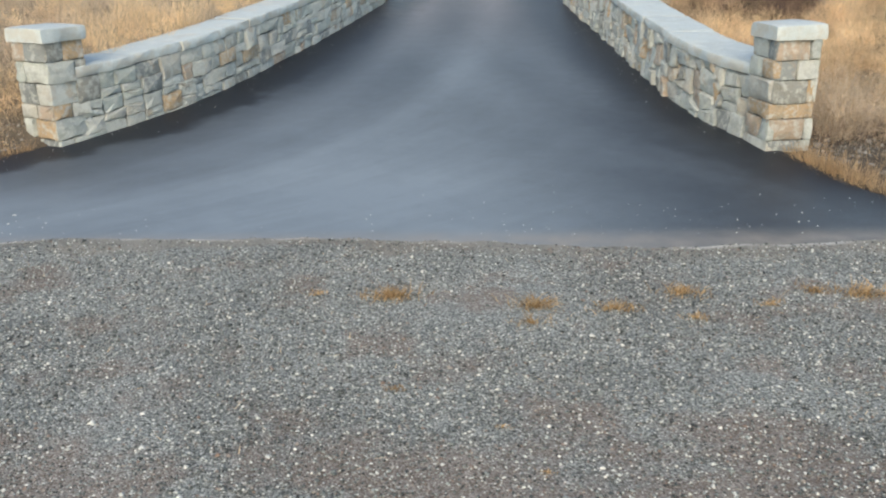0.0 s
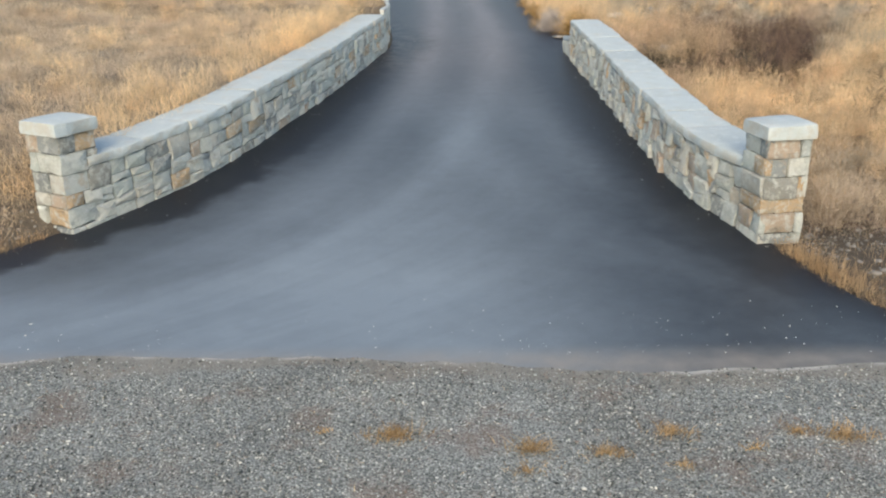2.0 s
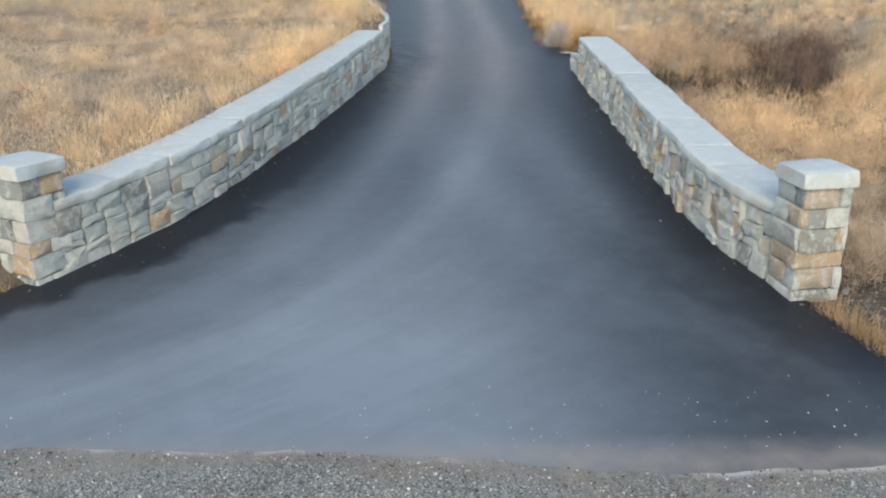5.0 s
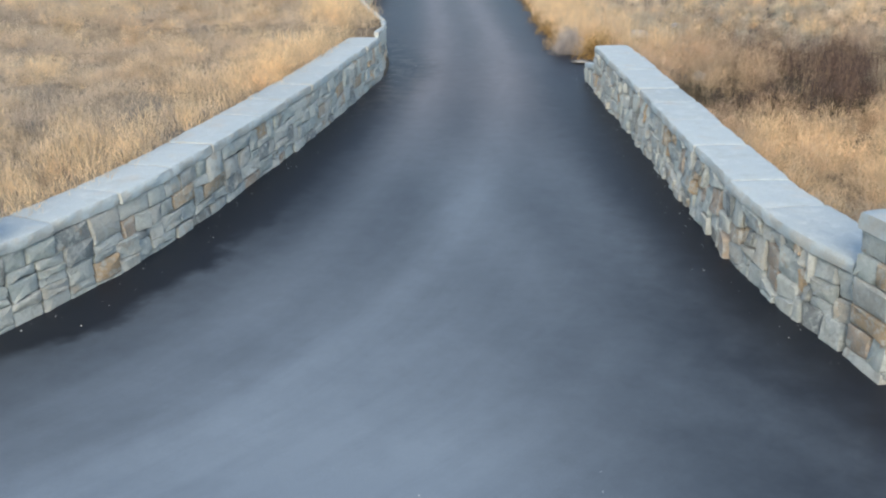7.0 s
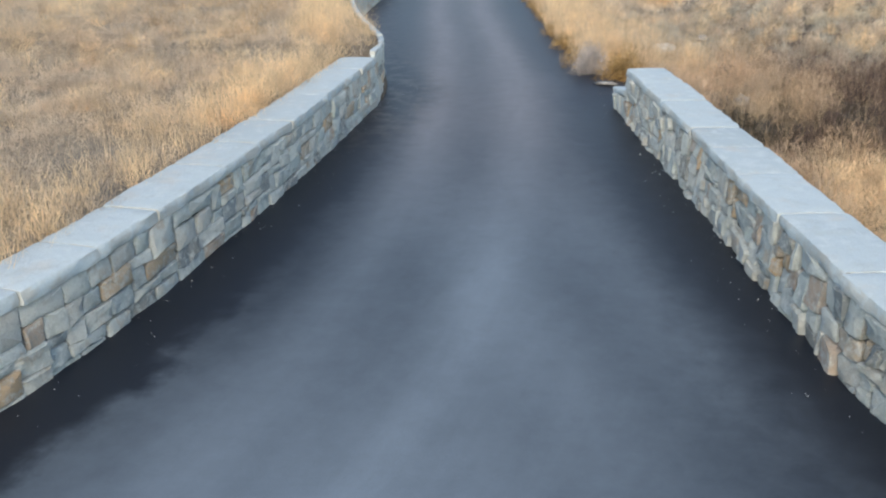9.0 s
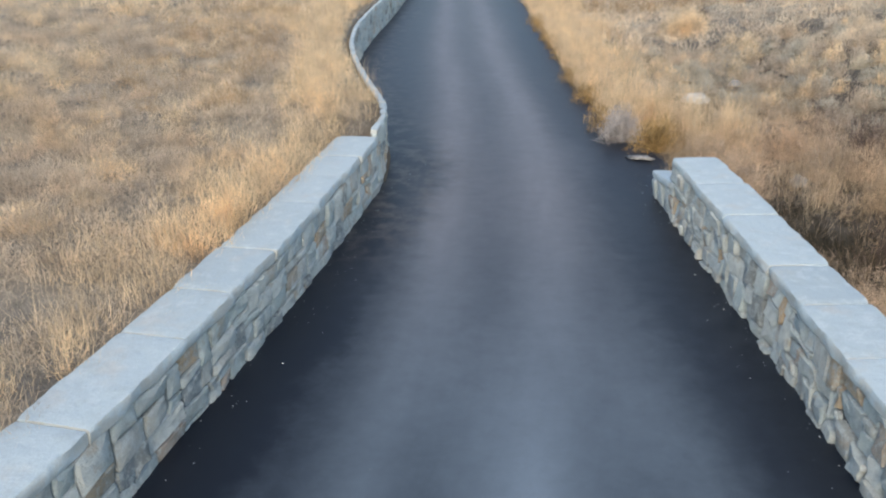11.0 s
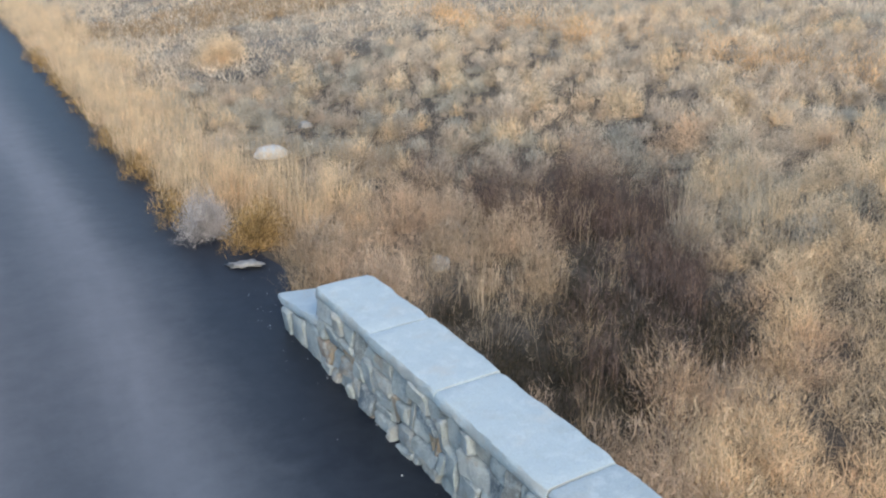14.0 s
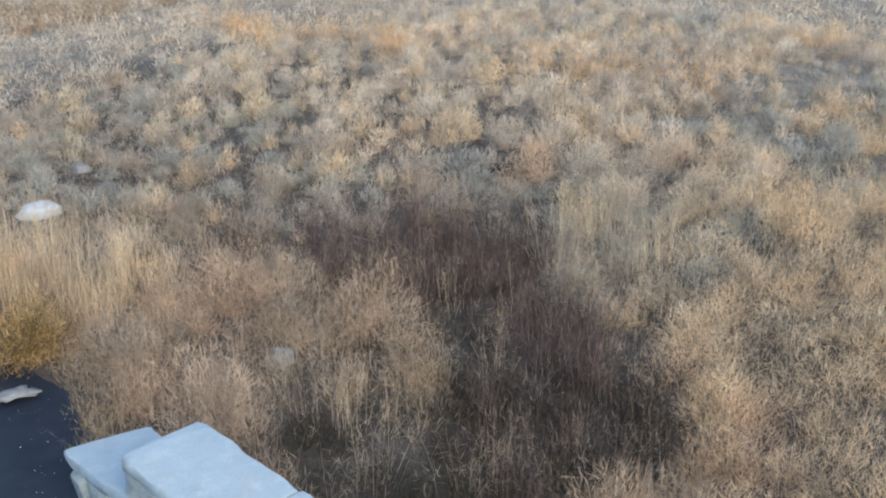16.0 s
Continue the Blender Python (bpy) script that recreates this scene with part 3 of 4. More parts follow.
def face_stones(parent, place, s0, s1, h0, h1, seed, unit=0.115, uneven=1.0, proud=0.018, wild=0.020, foot=0.0, set_out=0.0, blunt=1.0, ochre=0.2, slate=0.14, **kw):
    """A face of roughly squared stones; wild is how far their corners stray."""
    r = np.random.default_rng(seed)
    cols, rows = max(2, round((s1 - s0) / unit)), max(2, round((h1 - h0) / 0.105))
    du, dh = (s1 - s0) / cols, (h1 - h0) / rows
    jit = jitter(seed, wild)
    blocks = [(s0 + i * du, s0 + (i + w) * du, h0 + j * dh, h0 + (j + h) * dh) for i, j, w, h in ashlar(cols, rows, r, **kw)]
    polys = [[(a + jit(a, b, 0), b + jit(a, b, 1)) for a, b in ((p, q0), (p1, q0), (p1, q1), (p, q1))] for p, p1, q0, q1 in blocks]
    for poly in polys:
        low = max(0.0, 1.0 - (sum(h for _, h in poly) / len(poly) - h0) / 0.35)
        pick = r.random()
        put_stone(parent, place, poly, r, blunt=blunt, uneven=uneven, proud=proud, set_out=set_out + foot * low * r.random(), mat=OCHRE if pick < ochre else SLATE if pick < ochre + slate else STONE)


def strip(place, s0, s1, h0, h1, o0, o1, step_len=0.3):
    """A closed bar along a wall line, from height h0 to h1 and from out o0 (back) to o1 (front)."""
    k = max(2, int((s1 - s0) / step_len))
    verts, faces = [], []
    for i in range(k + 1):
        s = s0 + (s1 - s0) * i / k
        verts += [place(s, h0, o0), place(s, h0, o1), place(s, h1, o1), place(s, h1, o0)]
    for i in range(k):
        a = i * 4
        for q in range(4):
            b = (q + 1) % 4
            faces.append((a + q, a + b, a + 4 + b, a + 4 + q))
    faces += [(0, 3, 2, 1), (k * 4, k * 4 + 1, k * 4 + 2, k * 4 + 3)]
    return verts, faces


def solid(name, verts, faces, mat, parent, smooth=False):
    bm = bmesh.new()
    vs = [bm.verts.new(q) for q in verts]
    for q in faces:
        bm.faces.new([vs[i] for i in q])
    bmesh.ops.recalc_face_normals(bm, faces=bm.faces)
    ob = part(name, bm, mat, parent, smooth=True)
    ob.data.set_sharp_from_angle(angle=radians(38))
    return ob


def slab(parent, place, s0, s1, h, thick, o0, o1, r, name="coping_slab", mat=None, ragged=0.016):
    """A rough-edged coping slab that follows the wall."""
    k = max(4, round((s1 - s0) / 0.07))
    prof = [(0, 0.0, 0.0), (1, 0.0, -0.004), (1, 0.35, 0.008), (1, 0.72, 0.004), (1, 0.94, -0.006), (1, 1.0, -0.022), (0.66, 1.03, 0), (0.33, 1.03, 0), (0, 1.0, 0.022), (0, 0.94, 0.006), (0, 0.5, -0.008)]
    tilt, key = r.normal(0, 0.006), float(r.uniform(0, 90))
    lift, skew = r.normal(0, 0.004), r.normal(0, 0.012)
    m = len(prof)
    verts, faces = [], []
    for i in range(k + 1):
        u = i / k
        s = s0 + (s1 - s0) * u
        end = min(i, k - i)
        for side, hh, push in prof:
            near = side * (o1 + skew * (u - 0.5)) + (1 - side) * o0 + push
            if side in (0, 1):
                near += (2 * side - 1) * ragged * (noise.noise((s * 5.0, hh * 1.5, key)) * 1.4 + 0.7 * noise.noise((s * 14.0, hh * 4.0, key)))
                near -= (2 * side - 1) * (0.007 if end == 0 else 0.0)
            drop = 0.007 if end == 0 and hh > 0.9 else 0.0
            inset = 0.005 if end == 0 and hh > 0.9 else 0.0
            top = h + thick * hh + (tilt * (u - 0.5) + lift if hh > 0.5 else 0.0) - drop + (0.004 * noise.noise((s * 3.0, side * 2.0, key)) if hh > 0.9 else 0.0)
            verts.append(place(s + (inset if i == 0 else -inset if i == k else 0.0), top, near))
    for i in range(k):
        for q in range(m):
            b = (q + 1) % m
            faces.append((i * m + q, i * m + b, (i + 1) * m + b, (i + 1) * m + q))
    faces += [tuple(range(m))[::-1], tuple(k * m + q for q in range(m))]
    return solid(name, verts, faces, mat or COPING, parent)


def empty_thing(name, at, label, category, group=""):
    ob = new(name)
    ob.location = at
    return tagged(ob, label, category, group)


def anchored(place, origin):
    return lambda s, h, out: place(s, h, out) - origin


def stone_wall(name, course, s0, s1, label, seed, coping=True, height=WALL_H, thick=0.55, back=0.08, lip=0.05, vary=0.012, **face):
    r = np.random.default_rng(seed)
    origin = course.point((s0 + s1) / 2, 0, -thick / 2)
    wall = empty_thing(name, origin, label, "wall", "walls along the drive")
    place = anchored(course.point, origin)
    body_h = height - 0.125 if coping else height
    v, f = strip(place, s0, s1, -0.4, body_h - (0 if coping else 0.03), -thick, -0.022)
    solid("core", v, f, MORTAR, wall)
    face_stones(wall, place, s0, s1, -0.06, body_h, seed, **face)
    s = s0
    while s < s1 - 0.02:
        w = r.uniform(0.85, 1.5) if coping else r.uniform(0.35, 0.8)
        if s1 - (s + w) < (0.6 if coping else 0.3):
            w = s1 - s
        if coping:
            slab(wall, place, s + 0.004, s + w - 0.004, body_h, 0.125, -thick - back + r.normal(0, 0.01), lip + r.normal(0, vary), r)
        else:
            slab(wall, place, s + 0.003, s + w - 0.003, body_h - 0.02, r.uniform(0.05, 0.075), -thick, 0.015, r, "cap_stone", COPING, 0.01)
        s += w
    return wall, place


def stone_pillar(center, turn, size, height, cap, label, seed, courses):
    """courses, from the foot up: a share of the height, and for the two seen faces the stones as (share of the width, stone)."""
    r = np.random.default_rng(seed)
    pillar = empty_thing("stone_pillar", center, label, "pillar", "entrance pillars")
    half = size / 2
    bm = bmesh.new()
    bmesh.ops.create_cube(bm, size=1.0, matrix=Matrix.Translation((0, 0, height / 2 - 0.2)) @ Matrix.Diagonal((size - 0.05, size - 0.05, height - 0.12 + 0.4 - 0.05, 1)))
    bmesh.ops.rotate(bm, verts=bm.verts, matrix=Matrix.Rotation(radians(turn), 3, "Z"))
    part("core", bm, MORTAR, pillar)
    for k in range(4):
        rot = Matrix.Rotation(radians(turn + 90 * k), 3, "Z")

        def place(s, h, out, rot=rot):
            return rot @ Vector((s, -half - out, h))
        jit = jitter(seed * 10 + k, 0.012)
        lo, total = -0.06, sum(share for share, *_ in courses)
        for share, *faces in courses:
            hi = lo + share / total * (height - 0.09)
            at = -0.5
            stones = faces[(k + 1) % 2]
            for width, mat in stones:
                q0, q1 = at * (size + 0.03), (at + width) * (size + 0.03)
                at += width
                put_stone(pillar, place, [(a + jit(a, b, 0) * (abs(a) < half * 0.9), b + jit(0, b, 1)) for a, b in ((q0, lo), (q1, lo), (q1, hi), (q0, hi))], r, gap=0.0055, mat=mat)
            lo = hi
    rot = Matrix.Rotation(radians(turn), 3, "Z")

    def place_cap(s, h, out):
        return rot @ Vector((s, out, h))
    slab(pillar, place_cap, -cap / 2, cap / 2, height - 0.15, 0.165, -cap / 2, cap / 2, r, "cap")
    return pillar


left_line = Course(left_x, 10.55, 60, 1)
right_line = Course(right_x, 10.3, 22.3, -1)


def at_y(course, y):
    return float(np.interp(y, course.y, course.d))


stone_wall("stone_wall", left_line, 0.0, at_y(left_line, 21.9), "curved dry-laid stone retaining wall with pale slab coping", 11, lip=0.035, wild=0.027, widths=(2, 2, 3, 3, 4), heights=(1, 2, 2, 2), ochre=0.13, slate=0.09, set_out=0.006)
stone_wall("stone_wall", left_line, at_y(left_line, 21.9), at_y(left_line, 58), "long winding stone retaining wall with a narrow bare top", 12, coping=False, height=0.95, thick=0.09, unit=0.16, ochre=0.12)
rw, rplace = stone_wall("stone_wall", right_line, 0.0, at_y(right_line, 20.75), "low stone wall with pale slab coping beside the drive", 13, vary=0.018, uneven=2.0, wild=0.036, proud=0.036, blunt=1.5, unit=0.102, foot=0.05, widths=(1, 2, 2, 3), heights=(1, 2, 2, 3), ochre=0.18, slate=0.09)
# the stepped-down end of that wall
S_END, S_LOW = at_y(right_line, 20.75), at_y(right_line, 21.70)


def ramped(q, h, out):
    """The low end rises towards the wall."""
    return rplace(q, h * (1 + 0.44 * np.clip((S_LOW + 0.1 - q) / (S_LOW - S_END), 0, 1)) if h > 0 else h, out)


v, f = strip(ramped, S_END + 0.005, S_LOW, -0.4, 0.27, -0.60, -0.022)
solid("core", v, f, MORTAR, rw)
face_stones(rw, ramped, S_END + 0.005, S_LOW, -0.06, 0.27, 131, uneven=1.5, proud=0.03, blunt=1.2, foot=0.03, ochre=0.08, slate=0.05)
slab(rw, ramped, S_END + 0.012, S_LOW + 0.20, 0.27, 0.085, -0.64, 0.03, np.random.default_rng(5), ragged=0.026)


G, T, D = STONE, OCHRE, SLATE
stone_pillar((-4.71, 10.58, float(road_z(10.5)) - 0.01), 62, 0.52, 1.37, 0.625, "square stone gate pillar with a thick pale cap slab", 21,
             [(0.11, ((0.5, G), (0.5, D)), ((0.4, G), (0.6, G))), (0.19, ((0.3, G), (0.7, T)), ((1.0, G),)), (0.13, ((0.45, G), (0.55, T)), ((0.5, T), (0.5, G))),
              (0.20, ((0.55, D), (0.45, G)), ((1.0, G),)), (0.19, ((0.25, G), (0.75, G)), ((0.72, G), (0.28, D))), (0.18, ((0.4, T), (0.6, D)), ((0.45, D), (0.55, T)))])
stone_pillar((3.85, 10.0, float(road_z(10.0))), 9, 0.50, 1.38, 0.60, "square stone gate pillar of grey and ochre blocks", 22,
             [(0.13, ((1.0, G),), ((0.75, D), (0.25, G))), (0.19, ((0.6, T), (0.4, G)), ((0.82, T), (0.18, G))), (0.14, ((1.0, T),), ((0.35, T), (0.65, T))),
              (0.20, ((1.0, G),), ((0.80, D), (0.20, T))), (0.17, ((0.5, G), (0.5, T)), ((0.52, D), (0.48, G))), (0.17, ((0.6, G), (0.4, D)), ((0.76, T), (0.24, G)))])


# ---- rocks and slabs ----
def rock(name, at, size, mat, label, seed, turn=0.0, flat=1.0, jag=0.12, block=1.0, lumps=0.42):
    bm = bmesh.new()
    bmesh.ops.create_icosphere(bm, subdivisions=3, radius=0.5)
    for q in bm.verts:
        d = q.co.normalized()
        k = 1 + lumps * noise.noise(d * 1.6 + Vector((seed, 0, 0))) + jag * noise.noise(d * 3.7 + Vector((0, seed, 0)))
        d = Vector([math.copysign(abs(c) ** block, c) for c in d])
        q.co = Vector((d.x * size[0], d.y * size[1], max(d.z, -0.35 * flat) * size[2])) * 0.5 * k
    bmesh.ops.rotate(bm, verts=bm.verts, matrix=Matrix.Rotation(radians(turn), 3, "Z"))
    ob = part(name, bm, mat, None, smooth=True)
    ob.location = at
    return tagged(ob, label, "rock", kind="thing")


def on_land(x, y, sink=0.0):
    return (x, y, float(land(x, y)) - sink)


rock("field_rock", on_land(5.57, 29.45, 0.06), (0.70, 0.50, 0.50), BOULDER, "white rounded rock lying in the dry grass", 12.6, 8, flat=2.6, block=0.62, lumps=0.2)
rock("field_rock", on_land(5.56, 22.8, 0.02), (0.36, 0.30, 0.34), FLATSTONE, "small grey rock half hidden in weeds", 5.7, 50)
rock("field_rock", on_land(7.1, 31.4, 0.0), (0.32, 0.25, 0.26), FLATSTONE, "small grey rock in the dry grass", 8.2, 10, flat=2.6, block=0.7, lumps=0.25)
rock("flat_stone", (3.02, 23.55, float(road_z(23.55)) + 0.05), (0.44, 0.19, 0.08), FLATSTONE, "flat jagged weathered stone at the asphalt's edge", 1.3, -20, jag=0.7)
for i in range(34):
    a, b = 4.3 + 2.0 * rng.random(), 8.3 + 2.0 * rng.random()
    q = rng.uniform(0.035, 0.10)
    rock("verge_stone", on_land(a, b, -0.1 * q), (q * 1.4, q, q * 0.7), RUBBLE, "small grey stone on the bare verge", 20 + i, 40 * i)["group"] = "stones on the verge"


# ---- dry vegetation ----
def lattice(x, y, scale, seed):
    """Smooth noise from 0 to 1 over the plan."""
    u, w = np.asarray(x) * scale, np.asarray(y) * scale
    i, j = np.floor(u).astype(int), np.floor(w).astype(int)
    a, b = u - i, w - j
    a, b = a * a * (3 - 2 * a), b * b * (3 - 2 * b)

    def rand(p, q):
        h = np.sin(p * 127.1 + q * 311.7 + seed * 74.7) * 43758.5453
        return h - np.floor(h)
    return (rand(i, j) * (1 - a) + rand(i + 1, j) * a) * (1 - b) + (rand(i, j + 1) * (1 - a) + rand(i + 1, j + 1) * a) * b


def patchy(x, y, scale, seed):
    return 0.6 * lattice(x, y, scale, seed) + 0.28 * lattice(x, y, scale * 2.3, seed + 3) + 0.12 * lattice(x, y, scale * 5.1, seed + 7)


def scatter(x0, x1, y0, y1, per_m2, keep):
    """Random places in a rectangle, kept with the chance that keep(x, y) gives."""
    k = int((x1 - x0) * (y1 - y0) * per_m2)
    x, y = rng.uniform(x0, x1, k), rng.uniform(y0, y1, k)
    ok = rng.random(k) < keep(x, y)
    return x[ok], y[ok]


def blades(x, y, z, height, lean, width, azim, segs=2, plume=0):
    """Vertices and faces of tapering blades; plume adds that many short side twigs near the tip."""
    k = len(x)
    base = np.stack([x, y, z], -1)
    out = np.stack([np.cos(azim), np.sin(azim), np.zeros(k)], -1)
    turn = azim + np.pi / 2 + rng.normal(0, 0.6, k)
    side = np.stack([np.cos(turn), np.sin(turn), np.zeros(k)], -1) * (width / 2)[:, None]
    up = np.array([0, 0, 1.0])
    tip = base + out * (lean * height)[:, None] + up * height[:, None]
    if segs == 1:
        verts = np.stack([base - side, base + side, tip], 1)
        tris = np.array([[0, 1, 2]])
    else:
        mid = base + out * (lean * height * 0.38)[:, None] + up * (height * 0.62)[:, None]
        verts = np.stack([base - side, base + side, mid - side * 0.75, mid + side * 0.75, tip], 1)
        tris = np.array([[0, 1, 3], [0, 3, 2], [2, 3, 4]])
    per = verts.shape[1]
    all_v = [verts.reshape(-1, 3)]
    all_f = [(np.arange(k)[:, None, None] * per + tris[None]).reshape(-1, 3)]
    count = k * per
    for q in range(plume):
        f = rng.uniform(0.45, 0.97, k)
        root = base * (1 - f)[:, None] + tip * f[:, None]
        a = rng.uniform(0, 2 * np.pi, k)
        ln = np.minimum(height, 0.6) * rng.uniform(0.10, 0.26, k)
        d = np.stack([np.cos(a), np.sin(a), rng.uniform(-0.2, 1.3, k)], -1) * ln[:, None]
        s = np.stack([-np.sin(a), np.cos(a), np.zeros(k)], -1) * (width * 0.55)[:, None]
        tv = np.stack([root, root + d * 0.6 + s, root + d], 1)
        all_v.append(tv.reshape(-1, 3))
        all_f.append(count + np.arange(k * 3).reshape(-1, 3))
        count += k * 3
    return np.concatenate(all_v), np.concatenate(all_f)


def stuff(name, chunks, mat, label, category):
    verts, faces, at = [], [], 0
    for v, f in chunks:
        verts.append(v)
        faces.append(f + at)
        at += len(v)
    verts, faces = np.concatenate(verts).astype(np.float32), np.concatenate(faces).astype(np.int32)
    me = bpy.data.meshes.new(name)
    me.vertices.add(len(verts))
    me.vertices.foreach_set("co", verts.ravel())
    me.loops.add(faces.size)
    me.loops.foreach_set("vertex_index", faces.ravel())
    me.polygons.add(len(faces))
    me.polygons.foreach_set("loop_start", np.arange(0, faces.size, 3, dtype=np.int32))
    me.update(calc_edges=True)
    me.materials.append(mat)
    return tagged(new(name, me), label, category, kind="stuff")


def tufts(x, y, count, radius, tall, spread=0.55, width=0.006, segs=2, plume=0, vary=0.3, wind=0.10, most=1.25):
    """Tufts of blades that fan out of their hearts; spread and most are angles off the upright, in radians."""
    size = np.clip(rng.normal(1, vary, len(x)), 0.45, 1.7)
    n_each = np.maximum(3, (count * size).astype(int))
    idx = np.repeat(np.arange(len(x)), n_each)
    k = len(idx)
    a = rng.uniform(0, 2 * np.pi, k)
    rr = radius * np.sqrt(rng.random(k)) * size[idx]
    bx, by = x[idx] + np.cos(a) * rr, y[idx] + np.sin(a) * rr
    ang = np.minimum(np.abs(rng.normal(wind, spread, k)), most)
    length = tall * size[idx] * rng.uniform(0.55, 1.15, k)
    az = a + rng.normal(0, 0.6, k)
    h = length * np.cos(ang)
    return blades(bx, by, land(bx, by) - 0.02, np.maximum(h, 0.03), length * np.sin(ang) / np.maximum(h, 0.03), np.full(k, width) * rng.uniform(0.7, 1.3, k), az, segs, plume)


def fluff(x, y, count, radius, tall, leaf, thick, vary=0.3, rise=0.0, up=0.65):
    """Soft tussocks: domes of short straws that point every way, mostly outward and up."""
    size = np.clip(rng.normal(1, vary, len(x)), 0.45, 1.7)
    n_each = np.maximum(4, (count * size ** 2).astype(int))
    idx = np.repeat(np.arange(len(x)), n_each)
    k = len(idx)
    th, cz = rng.uniform(0, 2 * np.pi, k), rng.random(k)
    sz = np.sqrt(1 - cz * cz)
    d = np.stack([np.cos(th) * sz, np.sin(th) * sz, cz], -1)
    rr = rng.random(k) ** 0.5
    dome = np.array([radius, radius, tall])
    at = d * dome * (rr * size[idx])[:, None]
    at[:, 0] += x[idx]
    at[:, 1] += y[idx]
    at[:, 2] += land(at[:, 0], at[:, 1]) + rise
    way = d * 0.55 + rng.normal(0, 0.50, (k, 3)) + np.array([0, 0, up])
    way /= np.linalg.norm(way, axis=1)[:, None]
    side = np.cross(way, rng.normal(0, 1, (k, 3)))
    side /= np.linalg.norm(side, axis=1)[:, None]
    ln = leaf * rng.uniform(0.6, 1.5, k)
    w = thick * rng.uniform(0.3, 0.7, k)
    verts = np.stack([at - way * ln[:, None] * 0.5 - side * w[:, None], at - way * ln[:, None] * 0.5 + side * w[:, None], at + way * ln[:, None] * 0.5], 1)
    return verts.reshape(-1, 3), np.arange(k * 3).reshape(-1, 3)


def off_right(x, y):
    return x - right_x(y)


def off_left(x, y):
    return left_x(y) - x


def right_clear(x, y):
    """Where plants may stand on the field side of the drive, clear of wall and asphalt."""
    r = off_right(x, y)
    clear = np.where((y > 9.4) & (y < 21.75), 0.72, np.where(y < 9.4, 0.35, 0.10))
    shrubs = (np.hypot(x - 2.95, y - 24.95) > 0.75) & (np.hypot(x - 3.45, y - 24.4) > 0.6) & ((y < 23.0) | (y > 24.9) | (x > 3.35)) & (np.hypot(x - 3.0, y - 23.75) > 0.4)
    return shrubs & (r > clear) & (y > 8.0 + 0.25 * np.sin(x)) & (y > 10.6 - 0.6 * (x - 4.3))


def left_clear(x, y):
    l = off_left(x, y)
    clear = np.where(y < 21.95, 0.655, 0.36)
    return (l > clear) & (y > 9.9 + 0.15 * np.sin(3 * x)) & ((y > 11.0) | (x < -5.15))


def blob(x, y, cx, cy, rx, ry, turn=0.0, soft=0.35):
    c, s = math.cos(turn), math.sin(turn)
    u, w = ((x - cx) * c + (y - cy) * s) / rx, (-(x - cx) * s + (y - cy) * c) / ry
    q = np.hypot(u, w) + 0.45 * (patchy(x, y, 0.9, 5) - 0.5)
    return np.clip((1 - q) / soft + 0.5, 0, 1)


def dark_upper(x, y):
    return np.maximum(blob(x, y, 8.45, 23.7, 1.8, 1.25, -0.45, 0.55), np.maximum(blob(x, y, 8.05, 21.5, 0.8, 1.1, -0.4, 0.45), 0.55 * blob(x, y, 6.7, 26.0, 1.0, 0.6, -0.5)))


def dark_lower(x, y):
    return np.maximum(blob(x, y, 6.95, 20.0, 1.3, 1.15, 0.3), blob(x, y, 5.3, 18.9, 0.4, 1.0, -0.35))


def dark_area(x, y):
    return np.maximum(dark_upper(x, y), dark_lower(x, y))


def gold_right(x, y):
    r = off_right(x, y)
    return (np.hypot(x - 5.35, y - 28.9) > 0.45) * np.where((y > 24.6) & (y < 60), np.clip((2.5 + 0.7 * np.sin(y * 0.8) + 1.6 * (patchy(x, y, 0.9, 77) - 0.5) - r) / 1.5, 0, 1), 0) * np.clip((r - 0.05) / 0.2, 0.3, 1)


def gold_left(x, y):
    l = off_left(x, y)
    near = np.where(y < 22.2, np.clip((1.9 - l) / 0.9, 0, 1) * np.clip((patchy(x, y, 0.55, 31) - 0.30) / 0.12, 0.45, 1), 0)
    far = np.where((y >= 22.2) & (y < 60), np.clip((1.65 + 0.25 * np.sin(y * 0.6) + 0.7 * (patchy(x, y, 0.9, 33) - 0.5) - l) / 0.5, 0, 1), 0)
    return np.maximum(near, far)


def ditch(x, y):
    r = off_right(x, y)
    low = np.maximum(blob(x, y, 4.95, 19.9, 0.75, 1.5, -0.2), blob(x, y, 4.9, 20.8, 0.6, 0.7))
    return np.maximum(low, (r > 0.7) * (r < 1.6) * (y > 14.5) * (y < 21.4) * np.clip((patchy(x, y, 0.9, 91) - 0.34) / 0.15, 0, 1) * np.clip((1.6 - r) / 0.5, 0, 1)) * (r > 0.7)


def rough_ground(x, y):
    """The weedy ground between the low wall and the hollow, its gaps painted dark as shade."""
    return blob(x, y, 5.9, 20.8, 1.5, 1.9, -0.35)


def blond(x, y):
    """The pale tufts between the hollow and the wall."""
    return np.maximum(blob(x, y, 6.6, 16.2, 2.2, 2.0), blob(x, y, 6.0, 17.3, 1.3, 0.9, -0.3))


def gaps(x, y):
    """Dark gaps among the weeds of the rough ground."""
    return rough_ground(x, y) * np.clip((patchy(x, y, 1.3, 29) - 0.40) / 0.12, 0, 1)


# matted litter and field grass beside the drive
def lush(x, y):
    return right_clear(x, y) * (1 - 0.9 * dark_area(x, y)) * (1 - 0.8 * gold_right(x, y)) * (1 - 0.8 * ditch(x, y))


def mead(x, y):
    return left_clear(x, y) * (1 - 0.7 * gold_left(x, y))


